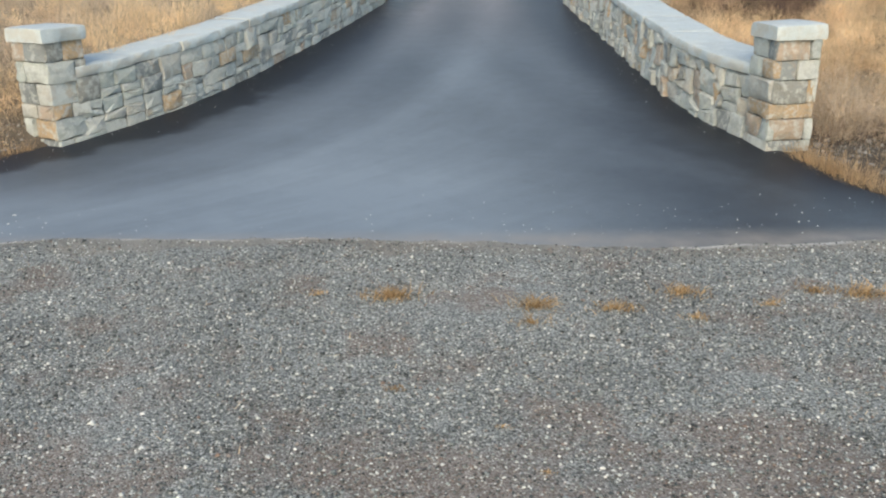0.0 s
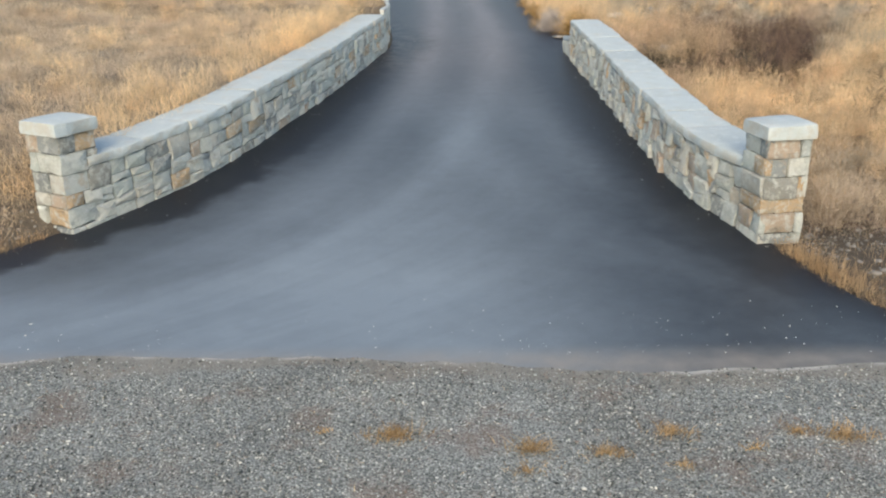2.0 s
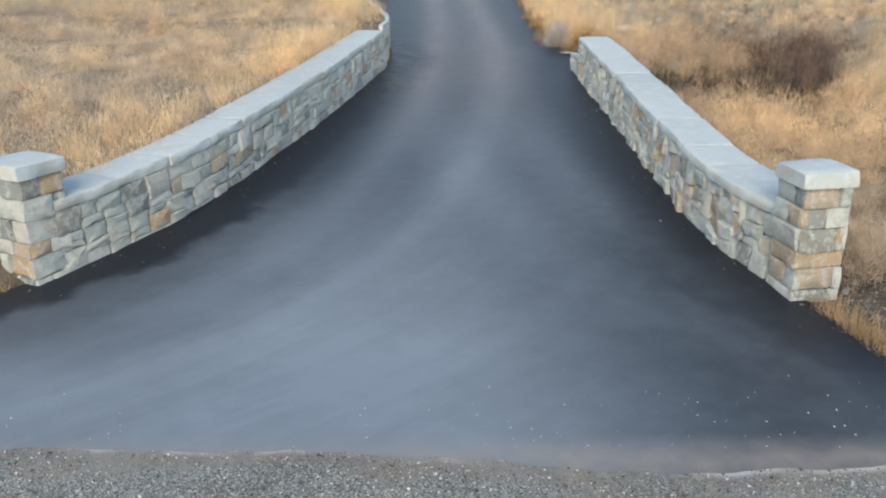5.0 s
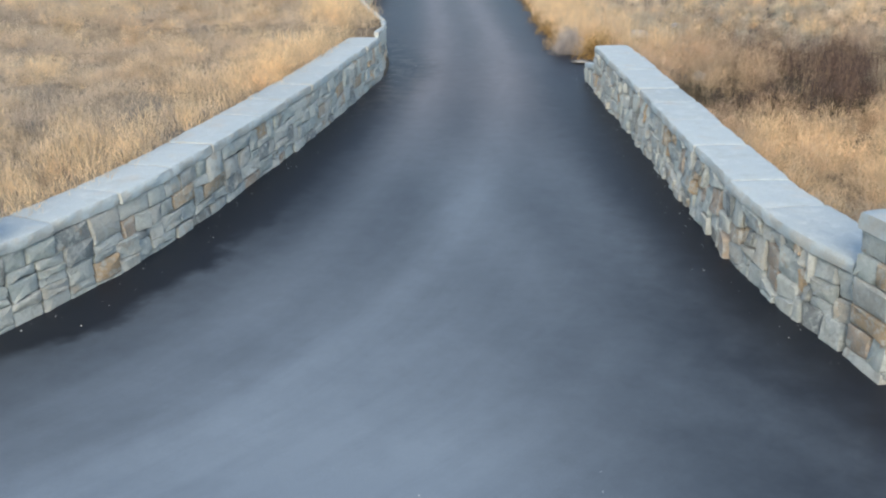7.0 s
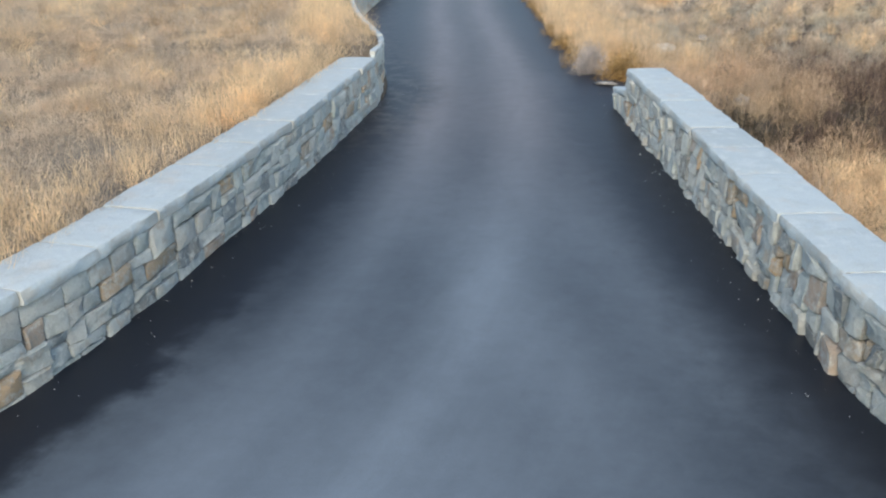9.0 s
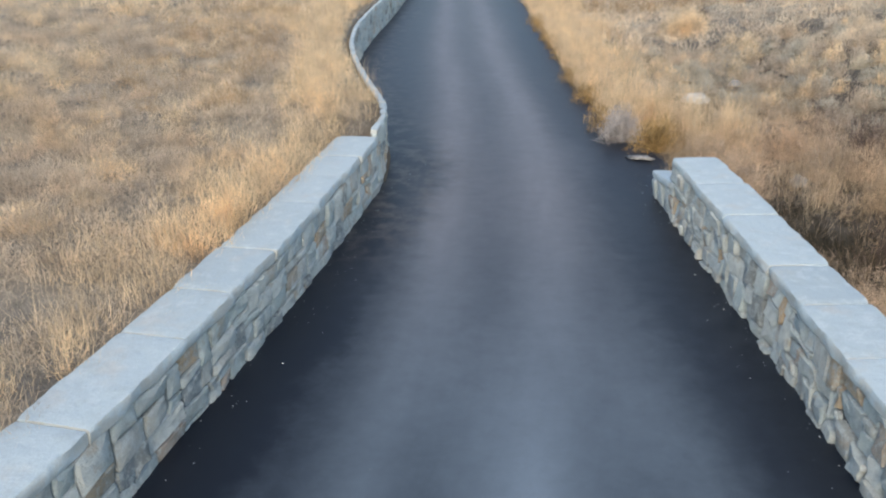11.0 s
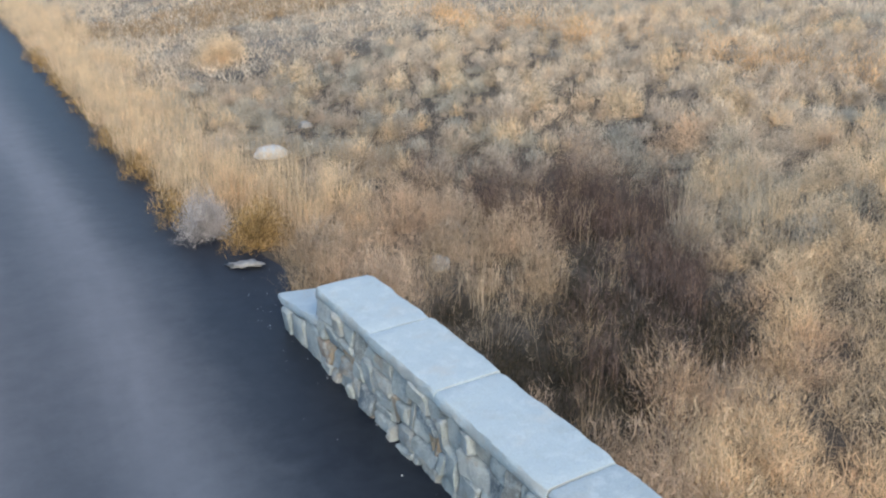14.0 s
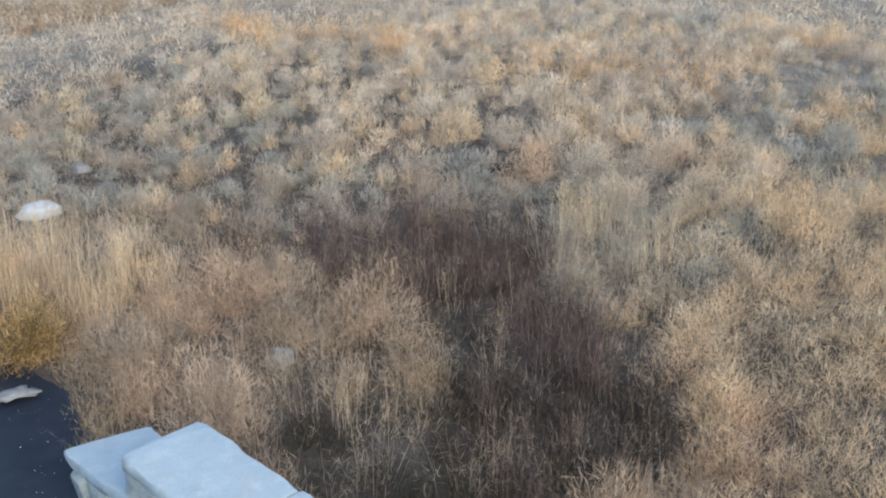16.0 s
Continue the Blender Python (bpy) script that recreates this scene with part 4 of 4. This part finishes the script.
def sites(x0, x1, y0, y1, cell, keep):
    """Evenly strewn hearts of tussocks."""
    gx, gy = np.meshgrid(np.arange(x0, x1, cell), np.arange(y0, y1, cell))
    x, y = (gx + rng.uniform(-0.46, 0.46, gx.shape) * cell).ravel(), (gy + rng.uniform(-0.46, 0.46, gy.shape) * cell).ravel()
    ok = rng.random(len(x)) < keep(x, y)
    return x[ok], y[ok]


x, y = scatter(2.9, 22, 8, 37, 9, lambda x, y: right_clear(x, y) * (1 - 0.9 * ditch(x, y)) * (1 - 0.6 * dark_area(x, y)) * (1 - 0.7 * rough_ground(x, y)) * (1 - 0.2 * step(y, 21, 24)))
a = tufts(x, y, 9, 0.16, 0.22, 0.9, 0.007, segs=1, most=1.4)
a1 = fluff(x, y, 14, 0.2, 0.12, 0.12, 0.007)
def roomy(x, y):
    return lush(x, y) * (np.hypot(x - 3.2, y - 24.6) > 1.0) * (dark_area(x, y) < 0.5) * (dark_lower(x, y) < 0.2) * (np.hypot((x - 5.3) * 0.9, y - 28.75) > 0.85) * (np.hypot(x - 7.0, y - 31.1) > 0.5) * (np.hypot(x - 5.3, y - 22.3) > 0.45) * (off_right(x, y) > np.where(y > 21.7, 0.5, 1.0)) * (1 - 0.5 * rough_ground(x, y)) * (1 - 0.9 * gaps(x, y))


fence_x, fence_y = sites(4.2, 7.4, 13.5, 18.2, 0.50, lambda x, y: (off_right(x, y) > 1.25) * ((off_right(x, y) < 2.7) | (blond(x, y) > 0.5)) * (dark_area(x, y) < 0.8) * 0.8)
near_x, near_y = sites(2.9, 14, 9, 25, 0.46, lambda x, y: roomy(x, y) * np.clip((patchy(x, y, 0.8, 2) - 0.10) / 0.25, 0.4, 0.94))
far_x, far_y = sites(2.9, 24, 17, 37, 0.50, lambda x, y: ((y > 25) | (x > 14)) * roomy(x, y) * np.clip((patchy(x, y, 0.8, 2) - 0.05) / 0.25, 0.5, 0.97))
tx, ty = np.concatenate([fence_x, near_x, far_x]), np.concatenate([fence_y, near_y, far_y])
# which kind of grass each tussock is
dice = rng.random(len(tx))
yellow = np.clip(step(tx, 6.0, 8.5) * (1 - step(ty, 19.5, 22.5)) + blond(tx, ty), 0, 1)
rosy = np.clip((1 - 0.85 * blond(tx, ty)) * (1 - step(tx, 6.5, 9.0)) * step(ty, 15, 17) * (1 - step(ty, 24.5, 27)) + 0.9 * blob(tx, ty, 10.5, 24.6, 2.4, 1.0, 0.2), 0, 1)
grey = patchy(tx, ty, 0.45, 61)
kind = np.where(dice < 0.80 * rosy, 3, np.where(dice < 0.82 * yellow + 0.20, 1, np.where(grey + 0.35 * dice > 0.80, 2, 0)))
kind = np.where((kind == 0) & (rng.random(len(tx)) < 0.7 * step(tx, 9.0, 12.0)), 4, kind)
near = (ty < 25) & (tx < 14)


def tussocks(which, tall=1.0):
    m, f = (kind == which) & near, (kind == which) & ~near
    return [fluff(tx[m], ty[m], 380, 0.35, 0.40 * tall, 0.15, 0.0058, vary=0.45, up=0.5), tufts(tx[m], ty[m], 9, 0.22, 0.58 * tall, 0.45, 0.004, segs=1, plume=5),
            fluff(tx[f], ty[f], 190, 0.26, 0.36 * tall, 0.17, 0.012, vary=0.40), tufts(tx[f], ty[f], 8, 0.14, 0.50 * tall, 0.55, 0.008, segs=1, plume=3)]


x, y = scatter(-16, -1.2, 9.8, 36, 14, lambda x, y: left_clear(x, y))
c = tufts(x, y, 9, 0.16, 0.22, 0.9, 0.007, segs=1, most=1.4)
c2 = fluff(x, y, 26, 0.26, 0.13, 0.13, 0.007)
x, y = scatter(-14, -1.2, 9.8, 34, 5, lambda x, y: mead(x, y) * np.clip((patchy(x, y, 1.25, 4) - 0.14) / 0.2, 0.2, 1))
d = tufts(x, y, 5, 0.16, 0.34, 0.5, 0.004, segs=1, plume=3)
d2 = fluff(x, y, 230, 0.36, 0.26, 0.10, 0.0058)
stuff("field_grass", [a, a1, *tussocks(0), c, c2, d, d2], FIELD, "matted dry tan grass of the open field", "grass")

# grey-green tussocks among the straw
x, y = scatter(-16, -3, 12, 36, 3, lambda x, y: mead(x, y) * np.clip((patchy(x, y, 0.5, 67) - 0.54) / 0.1, 0, 1))
b = fluff(x, y, 56, 0.24, 0.18, 0.12, 0.007)
stuff("grey_tussocks", [*tussocks(2, 0.7), b], SAGE, "low grey-green tussocks among the straw", "grass")

# pale bunch grass
x, y = scatter(-16, -1.2, 9.8, 40, 3, lambda x, y: mead(x, y) * np.clip((patchy(x, y, 1.1, 17) - 0.48) / 0.1, 0, 1))
b = tufts(x, y, 6, 0.12, 0.40, 0.5, 0.0045, segs=1, plume=4)
b2 = fluff(x, y, 180, 0.29, 0.32, 0.11, 0.006)
x, y = scatter(8, 12.5, 19.5, 24.5, 9, lambda x, y: blob(x, y, 10.15, 21.75, 1.5, 0.85, 0.6))
b3 = tufts(x, y, 14, 0.2, 0.80, 0.28, 0.005, segs=1, plume=8)
x, y = scatter(3.8, 8, 17.5, 23.5, 6.0, lambda x, y: rough_ground(x, y) * (1 - dark_lower(x, y)) * (off_right(x, y) > 0.9) * np.clip((patchy(x, y, 0.9, 37) - 0.30) / 0.15, 0, 1))
q = scatter(6, 11, 21, 25.5, 1.3, dark_upper)
x, y = np.concatenate([x, q[0]]), np.concatenate([y, q[1]])
b4 = tufts(x, y, 11, 0.16, 0.64, 0.38, 0.0045, segs=1, plume=12, most=1.0)
stuff("bunch_grass", [*tussocks(1, 1.1), b, b2, b3, b4], PALE, "pale buff tussocks of dry bunch grass", "grass")
stuff("light_grass", tussocks(4, 0.95), FARPALE, "light straw-coloured tussocks up the slope", "grass")
stuff("rosy_grass", tussocks(3, 1.25), MEADOW, "rosy-tan tussocks of tall dry grass", "grass")

# russet weeds behind the low wall and round the end of it
x, y = scatter(2.9, 10.5, 10, 30, 10, lambda x, y: right_clear(x, y) * (1 - 0.55 * dark_upper(x, y)) * (1 - 0.92 * dark_lower(x, y)) * np.clip((6.0 - off_right(x, y)) / 2.5, 0, 1) * (1 - 0.85 * blond(x, y)) * np.clip((patchy(x, y, 0.7, 23) - 0.36) / 0.12, 0, 1) * (1 - 0.92 * ditch(x, y)) * (1 - 0.85 * gaps(x, y)))
a = tufts(x, y, 8, 0.14, 0.64, 0.32, 0.0042, segs=1, plume=10, most=0.9)
a2 = fluff(x, y, 54, 0.2, 0.42, 0.11, 0.0045)
x, y = scatter(2.95, 4.3, 21.9, 24.3, 26, lambda x, y: (off_right(x, y) > 0.22) & (np.hypot(x - 3.02, y - 23.55) > 0.32) & (off_right(x, y) > np.where(y < 22.0, 0.8, 0.0)))
a3 = fluff(x, y, 60, 0.18, 0.30, 0.10, 0.005)
x, y = scatter(-9, -3, 23, 46, 5, lambda x, y: np.clip((off_left(x, y) - 1.7) / 0.4, 0, 1) * np.clip((6.0 - off_left(x, y)) / 2, 0, 1) * np.clip((patchy(x, y, 0.7, 45) - 0.34) / 0.2, 0, 1))
a5 = fluff(x, y, 60, 0.3, 0.34, 0.15, 0.010)
stuff("russet_weeds", [a, a2, a3, a5], RUSSET, "russet dried weeds with bristly seed heads", "weeds")

# dark dead weeds in the hollow
x, y = scatter(4, 12, 16, 26, 30, lambda x, y: np.maximum(dark_upper(x, y), 0.45 * dark_lower(x, y)) * np.clip((patchy(x, y, 1.5, 27) - 0.40) / 0.12, 0.08, 1))
a = tufts(x, y, 8, 0.17, 0.72, 0.28, 0.0065, segs=1, plume=8, most=0.9)
a2 = fluff(x, y, 64, 0.24, 0.44, 0.13, 0.0055, up=1.2)
stuff("dead_weeds", [a, a2], DARKWEED, "dark purplish-brown dead weeds in a hollow", "weeds")

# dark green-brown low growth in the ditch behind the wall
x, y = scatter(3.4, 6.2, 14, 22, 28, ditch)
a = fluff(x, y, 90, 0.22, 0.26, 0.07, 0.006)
# near-black filler that puts shade into the gaps of the rough ground
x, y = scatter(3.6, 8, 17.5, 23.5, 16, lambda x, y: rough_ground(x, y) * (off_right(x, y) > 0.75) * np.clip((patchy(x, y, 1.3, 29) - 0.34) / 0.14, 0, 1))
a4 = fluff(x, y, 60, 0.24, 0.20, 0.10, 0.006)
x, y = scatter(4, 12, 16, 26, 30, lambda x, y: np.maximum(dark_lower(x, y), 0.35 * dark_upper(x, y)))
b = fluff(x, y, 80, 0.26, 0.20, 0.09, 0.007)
stuff("ditch_weeds", [a, a4, b], DITCH_AND_GAP_SHADE, "dark green-brown low weeds in the ditch, and as painted shade between tussocks", "weeds")

# tall golden grass
x, y = scatter(2.4, 7, 22.5, 62, 16, lambda x, y: right_clear(x, y) * gold_right(x, y) * np.clip(0.3 + 1.4 * patchy(x, y, 0.8, 71), 0, 1))
a = tufts(x, y, 16, 0.15, 0.80, 0.26, 0.006, segs=1, plume=3)
a2 = fluff(x, y, 70, 0.25, 0.58, 0.20, 0.0065, up=1.4)
x, y = scatter(3.3, 6.2, 24.6, 29, 9, lambda x, y: right_clear(x, y) * blob(x, y, 4.5, 26.7, 1.0, 1.5, -0.2))
a3 = tufts(x, y, 18, 0.16, 0.98, 0.24, 0.006, segs=1, plume=5)
x, y = scatter(-9, -1.4, 10.4, 60, 15, lambda x, y: left_clear(x, y) * gold_left(x, y) * np.clip(0.3 + 1.4 * patchy(x, y, 0.8, 73), 0, 1))
b = tufts(x, y, 9, 0.15, 0.58, 0.30, 0.0045, segs=1, plume=5)
b2 = fluff(x, y, 96, 0.27, 0.46, 0.14, 0.0058, up=1.2)
stuff("tall_grass", [a, a2, a3, b, b2], GOLD, "tall golden dry grass along the drive's edge", "grass")


# tussocks of the far field
def beyond(x, y):
    near = ((x > 2) & (x < 23.5) & (y < 36.5) & ((y > 17.5) | (x < 14))) | ((x < 0) & (x > -15.5) & (y < 35.5))
    ok = np.where(x > 0, off_right(x, y) > 0.3, off_left(x, y) > 0.5)
    way = np.arctan2(x, np.maximum(y - 8, 0.1))
    dense = np.where((way > -0.62) & (way < 1.25) & (np.hypot(x, y - 8) < 78), 1.0, 0.12)
    return ok * ~near * (y > 9) * (np.abs(x) < 12 + y * 1.5) * dense


x, y = scatter(-60, 75, 9, 110, 4.6, lambda x, y: beyond(x, y) * np.clip((patchy(x, y, 1.3, 41) - 0.36) / 0.14, 0.12, 1))
d = np.hypot(x, y - 12)
near = d < 38
a = fluff(x[near], y[near], 26, 0.35, 0.28, 0.21, 0.022)
b = fluff(x[~near], y[~near], 7, 0.42, 0.30, 0.34, 0.055)
stuff("far_grass", [a, b], HAZYFIELD, "dry tan grass of the far hillside, lightened for haze", "grass")
x, y = scatter(-50, 60, 9, 90, 3.6, lambda x, y: beyond(x, y) * np.clip((patchy(x, y, 1.6, 47) - 0.40) / 0.1, 0, 1))
a = fluff(x, y, 18, 0.34, 0.40, 0.22, 0.026)
stuff("far_tussocks", [a], FARPALE, "pale tussocks on the far hillside", "grass")
x, y = scatter(-50, 60, 9, 90, 2.2, lambda x, y: beyond(x, y) * np.clip((patchy(x, y, 1.5, 53) - 0.48) / 0.1, 0, 1))
a = fluff(x, y, 18, 0.34, 0.28, 0.2, 0.016)
stuff("far_grey_tussocks", [a], SAGE, "grey-green tussocks on the far hillside", "grass")


# a band of low sunlight on the hillside, painted as orange grass
def sun_band(x, y):
    c = 16.0 + 0.14 * (36.5 - y) + 0.4 * np.sin(1.3 * y)
    return np.clip(1.3 - np.abs(x - c) / 0.9, 0, 1) * np.clip((patchy(x, y, 0.6, 83) - 0.34) / 0.15, 0, 1)


x, y = scatter(14, 24, 24, 41, 9, sun_band)
a = fluff(x, y, 44, 0.34, 0.62, 0.2, 0.012)
stuff("hill_grass", [a], SUNLIT, "dry hillside grass coloured orange as a band of low sunlight", "grass")

# the brown bank and a dark bush far up the slope
x, y = scatter(3.5, 24, 46, 56, 7, lambda x, y: np.clip((y - 46.9 - 0.3 * np.sin(x)) / 0.5, 0, 1) * np.clip((54.5 - y) / 3, 0, 1))
a = fluff(x, y, 26, 0.36, 0.34, 0.22, 0.03)
stuff("bank_grass", [a], RUSSET, "brown dry grass on the far bank", "grass")

# a ragged fringe where the field meets the asphalt
y = np.concatenate([rng.uniform(7.3, 9.7, 150), rng.uniform(22.2, 60, 420)])
x = right_x(y) + 0.06 + np.abs(rng.normal(0, 0.14, len(y)))
ok = (np.hypot(x - 3.0, y - 23.6) > 0.3)
a = tufts(x[ok], y[ok], 12, 0.07, 0.20, 0.8, 0.006, segs=1, plume=2)
y = rng.uniform(7.4, 10.1, 120)
x = left_x(y) - 0.06 - np.abs(rng.normal(0, 0.2, len(y)))
b = tufts(x, y, 12, 0.07, 0.18, 0.8, 0.006, segs=1, plume=2)
x, y = rng.uniform(4.3, 7.5, 260), rng.uniform(7.4, 10.4, 260)
ok = x > right_x(y) + 0.25
c = tufts(x[ok], y[ok], 9, 0.09, 0.13, 0.9, 0.006, segs=1, plume=1)
x, y = scatter(4.2, 7.5, 9.0, 11.0, 12, lambda x, y: (off_right(x, y) > 0.55) * np.clip((patchy(x, y, 1.2, 15) - 0.40) / 0.15, 0, 1))
dead = tufts(x, y, 12, 0.14, 0.30, 0.8, 0.006, segs=1, plume=4)
stuff("verge_weeds", [dead], DARKWEED, "dark dead weeds on the stony verge", "weeds")
stuff("verge_grass", [a, b, c], RUSSET, "ragged yellow-brown grass fringe beside the asphalt", "grass")


# ochre clumps that hang over the asphalt's edge
y = np.arange(25.7, 44, 0.85) + rng.uniform(-0.35, 0.35, len(np.arange(25.7, 44, 0.85)))
x = right_x(y) + rng.uniform(-0.04, 0.22, len(y))
stuff("edge_clumps", [fluff(x, y, 260, 0.30, 0.30, 0.13, 0.008, vary=0.4)], OCHREBRUSH, "ochre-brown clumps of brush overhanging the asphalt", "weeds")


# ---- shrubs at the drive's edge ----
def shrub(at, radius, tall, count, mat, label, seed, leaf=0.12):
    r = np.random.default_rng(seed)
    thing = empty_thing("shrub", at, label, "shrub")
    thing["kind"] = "thing"
    th = r.uniform(0, 2 * np.pi, 26)
    el = r.uniform(0.5, 1.4, 26)
    dirs = np.stack([np.cos(th) * np.cos(el), np.sin(th) * np.cos(el), np.sin(el)], -1) * np.array([radius, radius, tall]) * 0.8
    side = np.stack([-np.sin(th), np.cos(th), np.zeros(26)], -1) * 0.012
    stem = stuff("stem", [(np.stack([-side, side, dirs], 1).reshape(-1, 3), np.arange(78).reshape(-1, 3))], mat, "", "")
    lobes = 11
    lx, ly = at[0] + radius * 0.5 * r.normal(0, 0.65, lobes), at[1] + radius * 0.5 * r.normal(0, 0.65, lobes)
    v1, f1 = fluff(lx, ly, count // lobes, radius * 0.55, tall * 0.85, leaf, max(leaf * 0.04, 0.006), vary=0.30, up=0.25)
    foliage = stuff("foliage", [(v1 - np.array(at), f1)], mat, "", "")
    for ob in (stem, foliage):
        ob.parent = thing
        del ob["kind"]
    return thing


shrub(on_land(2.97, 24.97), 0.46, 0.62, 5600, GREYBRUSH, "rounded grey brush shrub at the asphalt's edge", 61, 0.15)
shrub(on_land(3.48, 24.45), 0.48, 0.60, 5200, OCHREBRUSH, "ochre-yellow brush shrub beside the grey one", 62, 0.085)
shrub(on_land(7.9, 40.5), 1.05, 0.8, 6000, PALE, "pale rounded brush shrub in the far field", 63, 0.2)
shrub(on_land(9.5, 43.5), 0.34, 0.55, 2600, DARKWEED, "small dark bush on the far slope", 64, 0.1)


# ---- gravel and litter ----
def pebbles(name, x, y, z, size, mat, label):
    k = len(x)
    octa = np.array([[1, 0, 0], [-1, 0, 0], [0, 1, 0], [0, -1, 0], [0, 0, 1], [0, 0, -1]], float)
    tri = np.array([[0, 2, 4], [2, 1, 4], [1, 3, 4], [3, 0, 4], [2, 0, 5], [1, 2, 5], [3, 1, 5], [0, 3, 5]])
    v = octa[None] * rng.uniform(0.6, 1.3, (k, 6, 1)) + rng.normal(0, 0.12, (k, 6, 3))
    a = rng.uniform(0, 2 * np.pi, k)
    c, s = np.cos(a)[:, None], np.sin(a)[:, None]
    vx, vy = v[..., 0] * c - v[..., 1] * s, v[..., 0] * s + v[..., 1] * c
    v = np.stack([vx, vy, v[..., 2] * 0.65], -1) * size[:, None, None] + np.stack([x, y, z], -1)[:, None]
    return stuff(name, [(v.reshape(-1, 3), (np.arange(k)[:, None, None] * 6 + tri).reshape(-1, 3))], mat, label, "gravel")


k = 86000
px = rng.uniform(-5.2, 5.2, k)
py = 7.15 - 4.0 * rng.random(k) ** 0.85 - np.where(rng.random(k) < 0.05, rng.exponential(0.5, k), 0.0)
ok = (np.abs(px) - np.where(rng.random(k) < 0.4, rng.exponential(0.6, k), 0.0) < 0.75 + 0.52 * py) & (rng.random(k) > 0.70 * step(py + 0.25 * np.sin(2.3 * px), 6.5, 6.9)) & (py < np.array([gravel_edge(float(q)) for q in px]) - 0.02)
px, py = px[ok], py[ok]
pebbles("gravel", px, py, 0.052 + 0.0 * px, np.exp(rng.normal(-5.06, 0.36, len(px))), PEBBLE, "loose angular grey gravel with paler and reddish chips")
k = 240
py = rng.uniform(7, 24, k)
px = np.where(rng.random(k) < 0.5, left_x(py) + 0.05 + np.abs(rng.normal(0, 0.25, k)), right_x(py) - 0.05 - np.abs(rng.normal(0, 0.25, k)))
pebbles("grit", px, py, road_z(py) + 0.02, np.exp(rng.normal(-5.2, 0.4, k)), BOULDER, "scattered pale grit along the asphalt's edges")
k = 160
px, py = rng.uniform(-4, 4.2, k), 6.95 + np.abs(rng.normal(0, 0.5, k))
pebbles("grit", px, py, road_z(py) + 0.03, np.exp(rng.normal(-5.2, 0.35, k)), BOULDER, "loose chips strewn on the drive's mouth")

k = 2600
px, py = rng.uniform(4.1, 7.2, k), rng.uniform(7.3, 10.5, k)
ok = (px > right_x(py) + 0.25) & (rng.random(k) < np.clip((patchy(px, py, 1.1, 99) - 0.25) / 0.2, 0.1, 1))
pebbles("grit", px[ok], py[ok], land(px[ok], py[ok]) + 0.006, np.exp(rng.normal(-4.4, 0.45, int(ok.sum()))), RUBBLE, "grey stony rubble on the bare verge")
k = 900
py = rng.uniform(7.2, 10.6, k)
px = left_x(py) - 0.25 - rng.uniform(0, 2.0, k)
pebbles("grit", px, py, land(px, py) + 0.006, np.exp(rng.normal(-4.2, 0.5, k)), FLATSTONE, "pale stony rubble beside the gate pillar")

# loose straws on the gravel
k = 150
px, py = rng.uniform(-3.4, 3.6, k), rng.uniform(3.5, 6.6, k)
ln = rng.uniform(0.03, 0.10, k)
stuff("loose_straw", [blades(px, py, np.full(k, 0.060), np.full(k, 0.012), ln / 0.012, np.full(k, 0.005), rng.uniform(0, 2 * np.pi, k), 1)], PALE, "loose dry straws lying on the gravel", "straw")

# withered tufts on the gravel
chunks = []
for tx, ty, size, many in ((0.60, 5.40, 0.15, 260), (1.13, 5.36, 0.12, 170), (-0.38, 5.60, 0.17, 240), (1.63, 5.62, 0.14, 170), (-0.29, 4.29, 0.045, 60), (0.28, 3.88, 0.04, 50), (0.46, 3.47, 0.04, 50),
                           (2.87, 5.56, 0.18, 200), (2.55, 5.62, 0.13, 90), (0.54, 5.13, 0.12, 90), (-0.90, 5.67, 0.07, 50), (2.18, 5.41, 0.09, 60), (1.62, 5.20, 0.10, 70)):
    a = rng.uniform(0, 2 * np.pi, many)
    rr = size * np.abs(rng.normal(0, 0.75, many))
    chunks.append(blades(tx + rr * np.cos(a), ty + 0.6 * rr * np.sin(a), np.full(many, 0.046), size * rng.uniform(0.15, 0.45, many), rng.uniform(0.6, 2.6, many), np.full(many, 0.007), rng.uniform(0, 2 * np.pi, many)))
stuff("withered_tufts", chunks, TUFT, "withered orange-brown grass tufts flattened on the gravel", "grass")
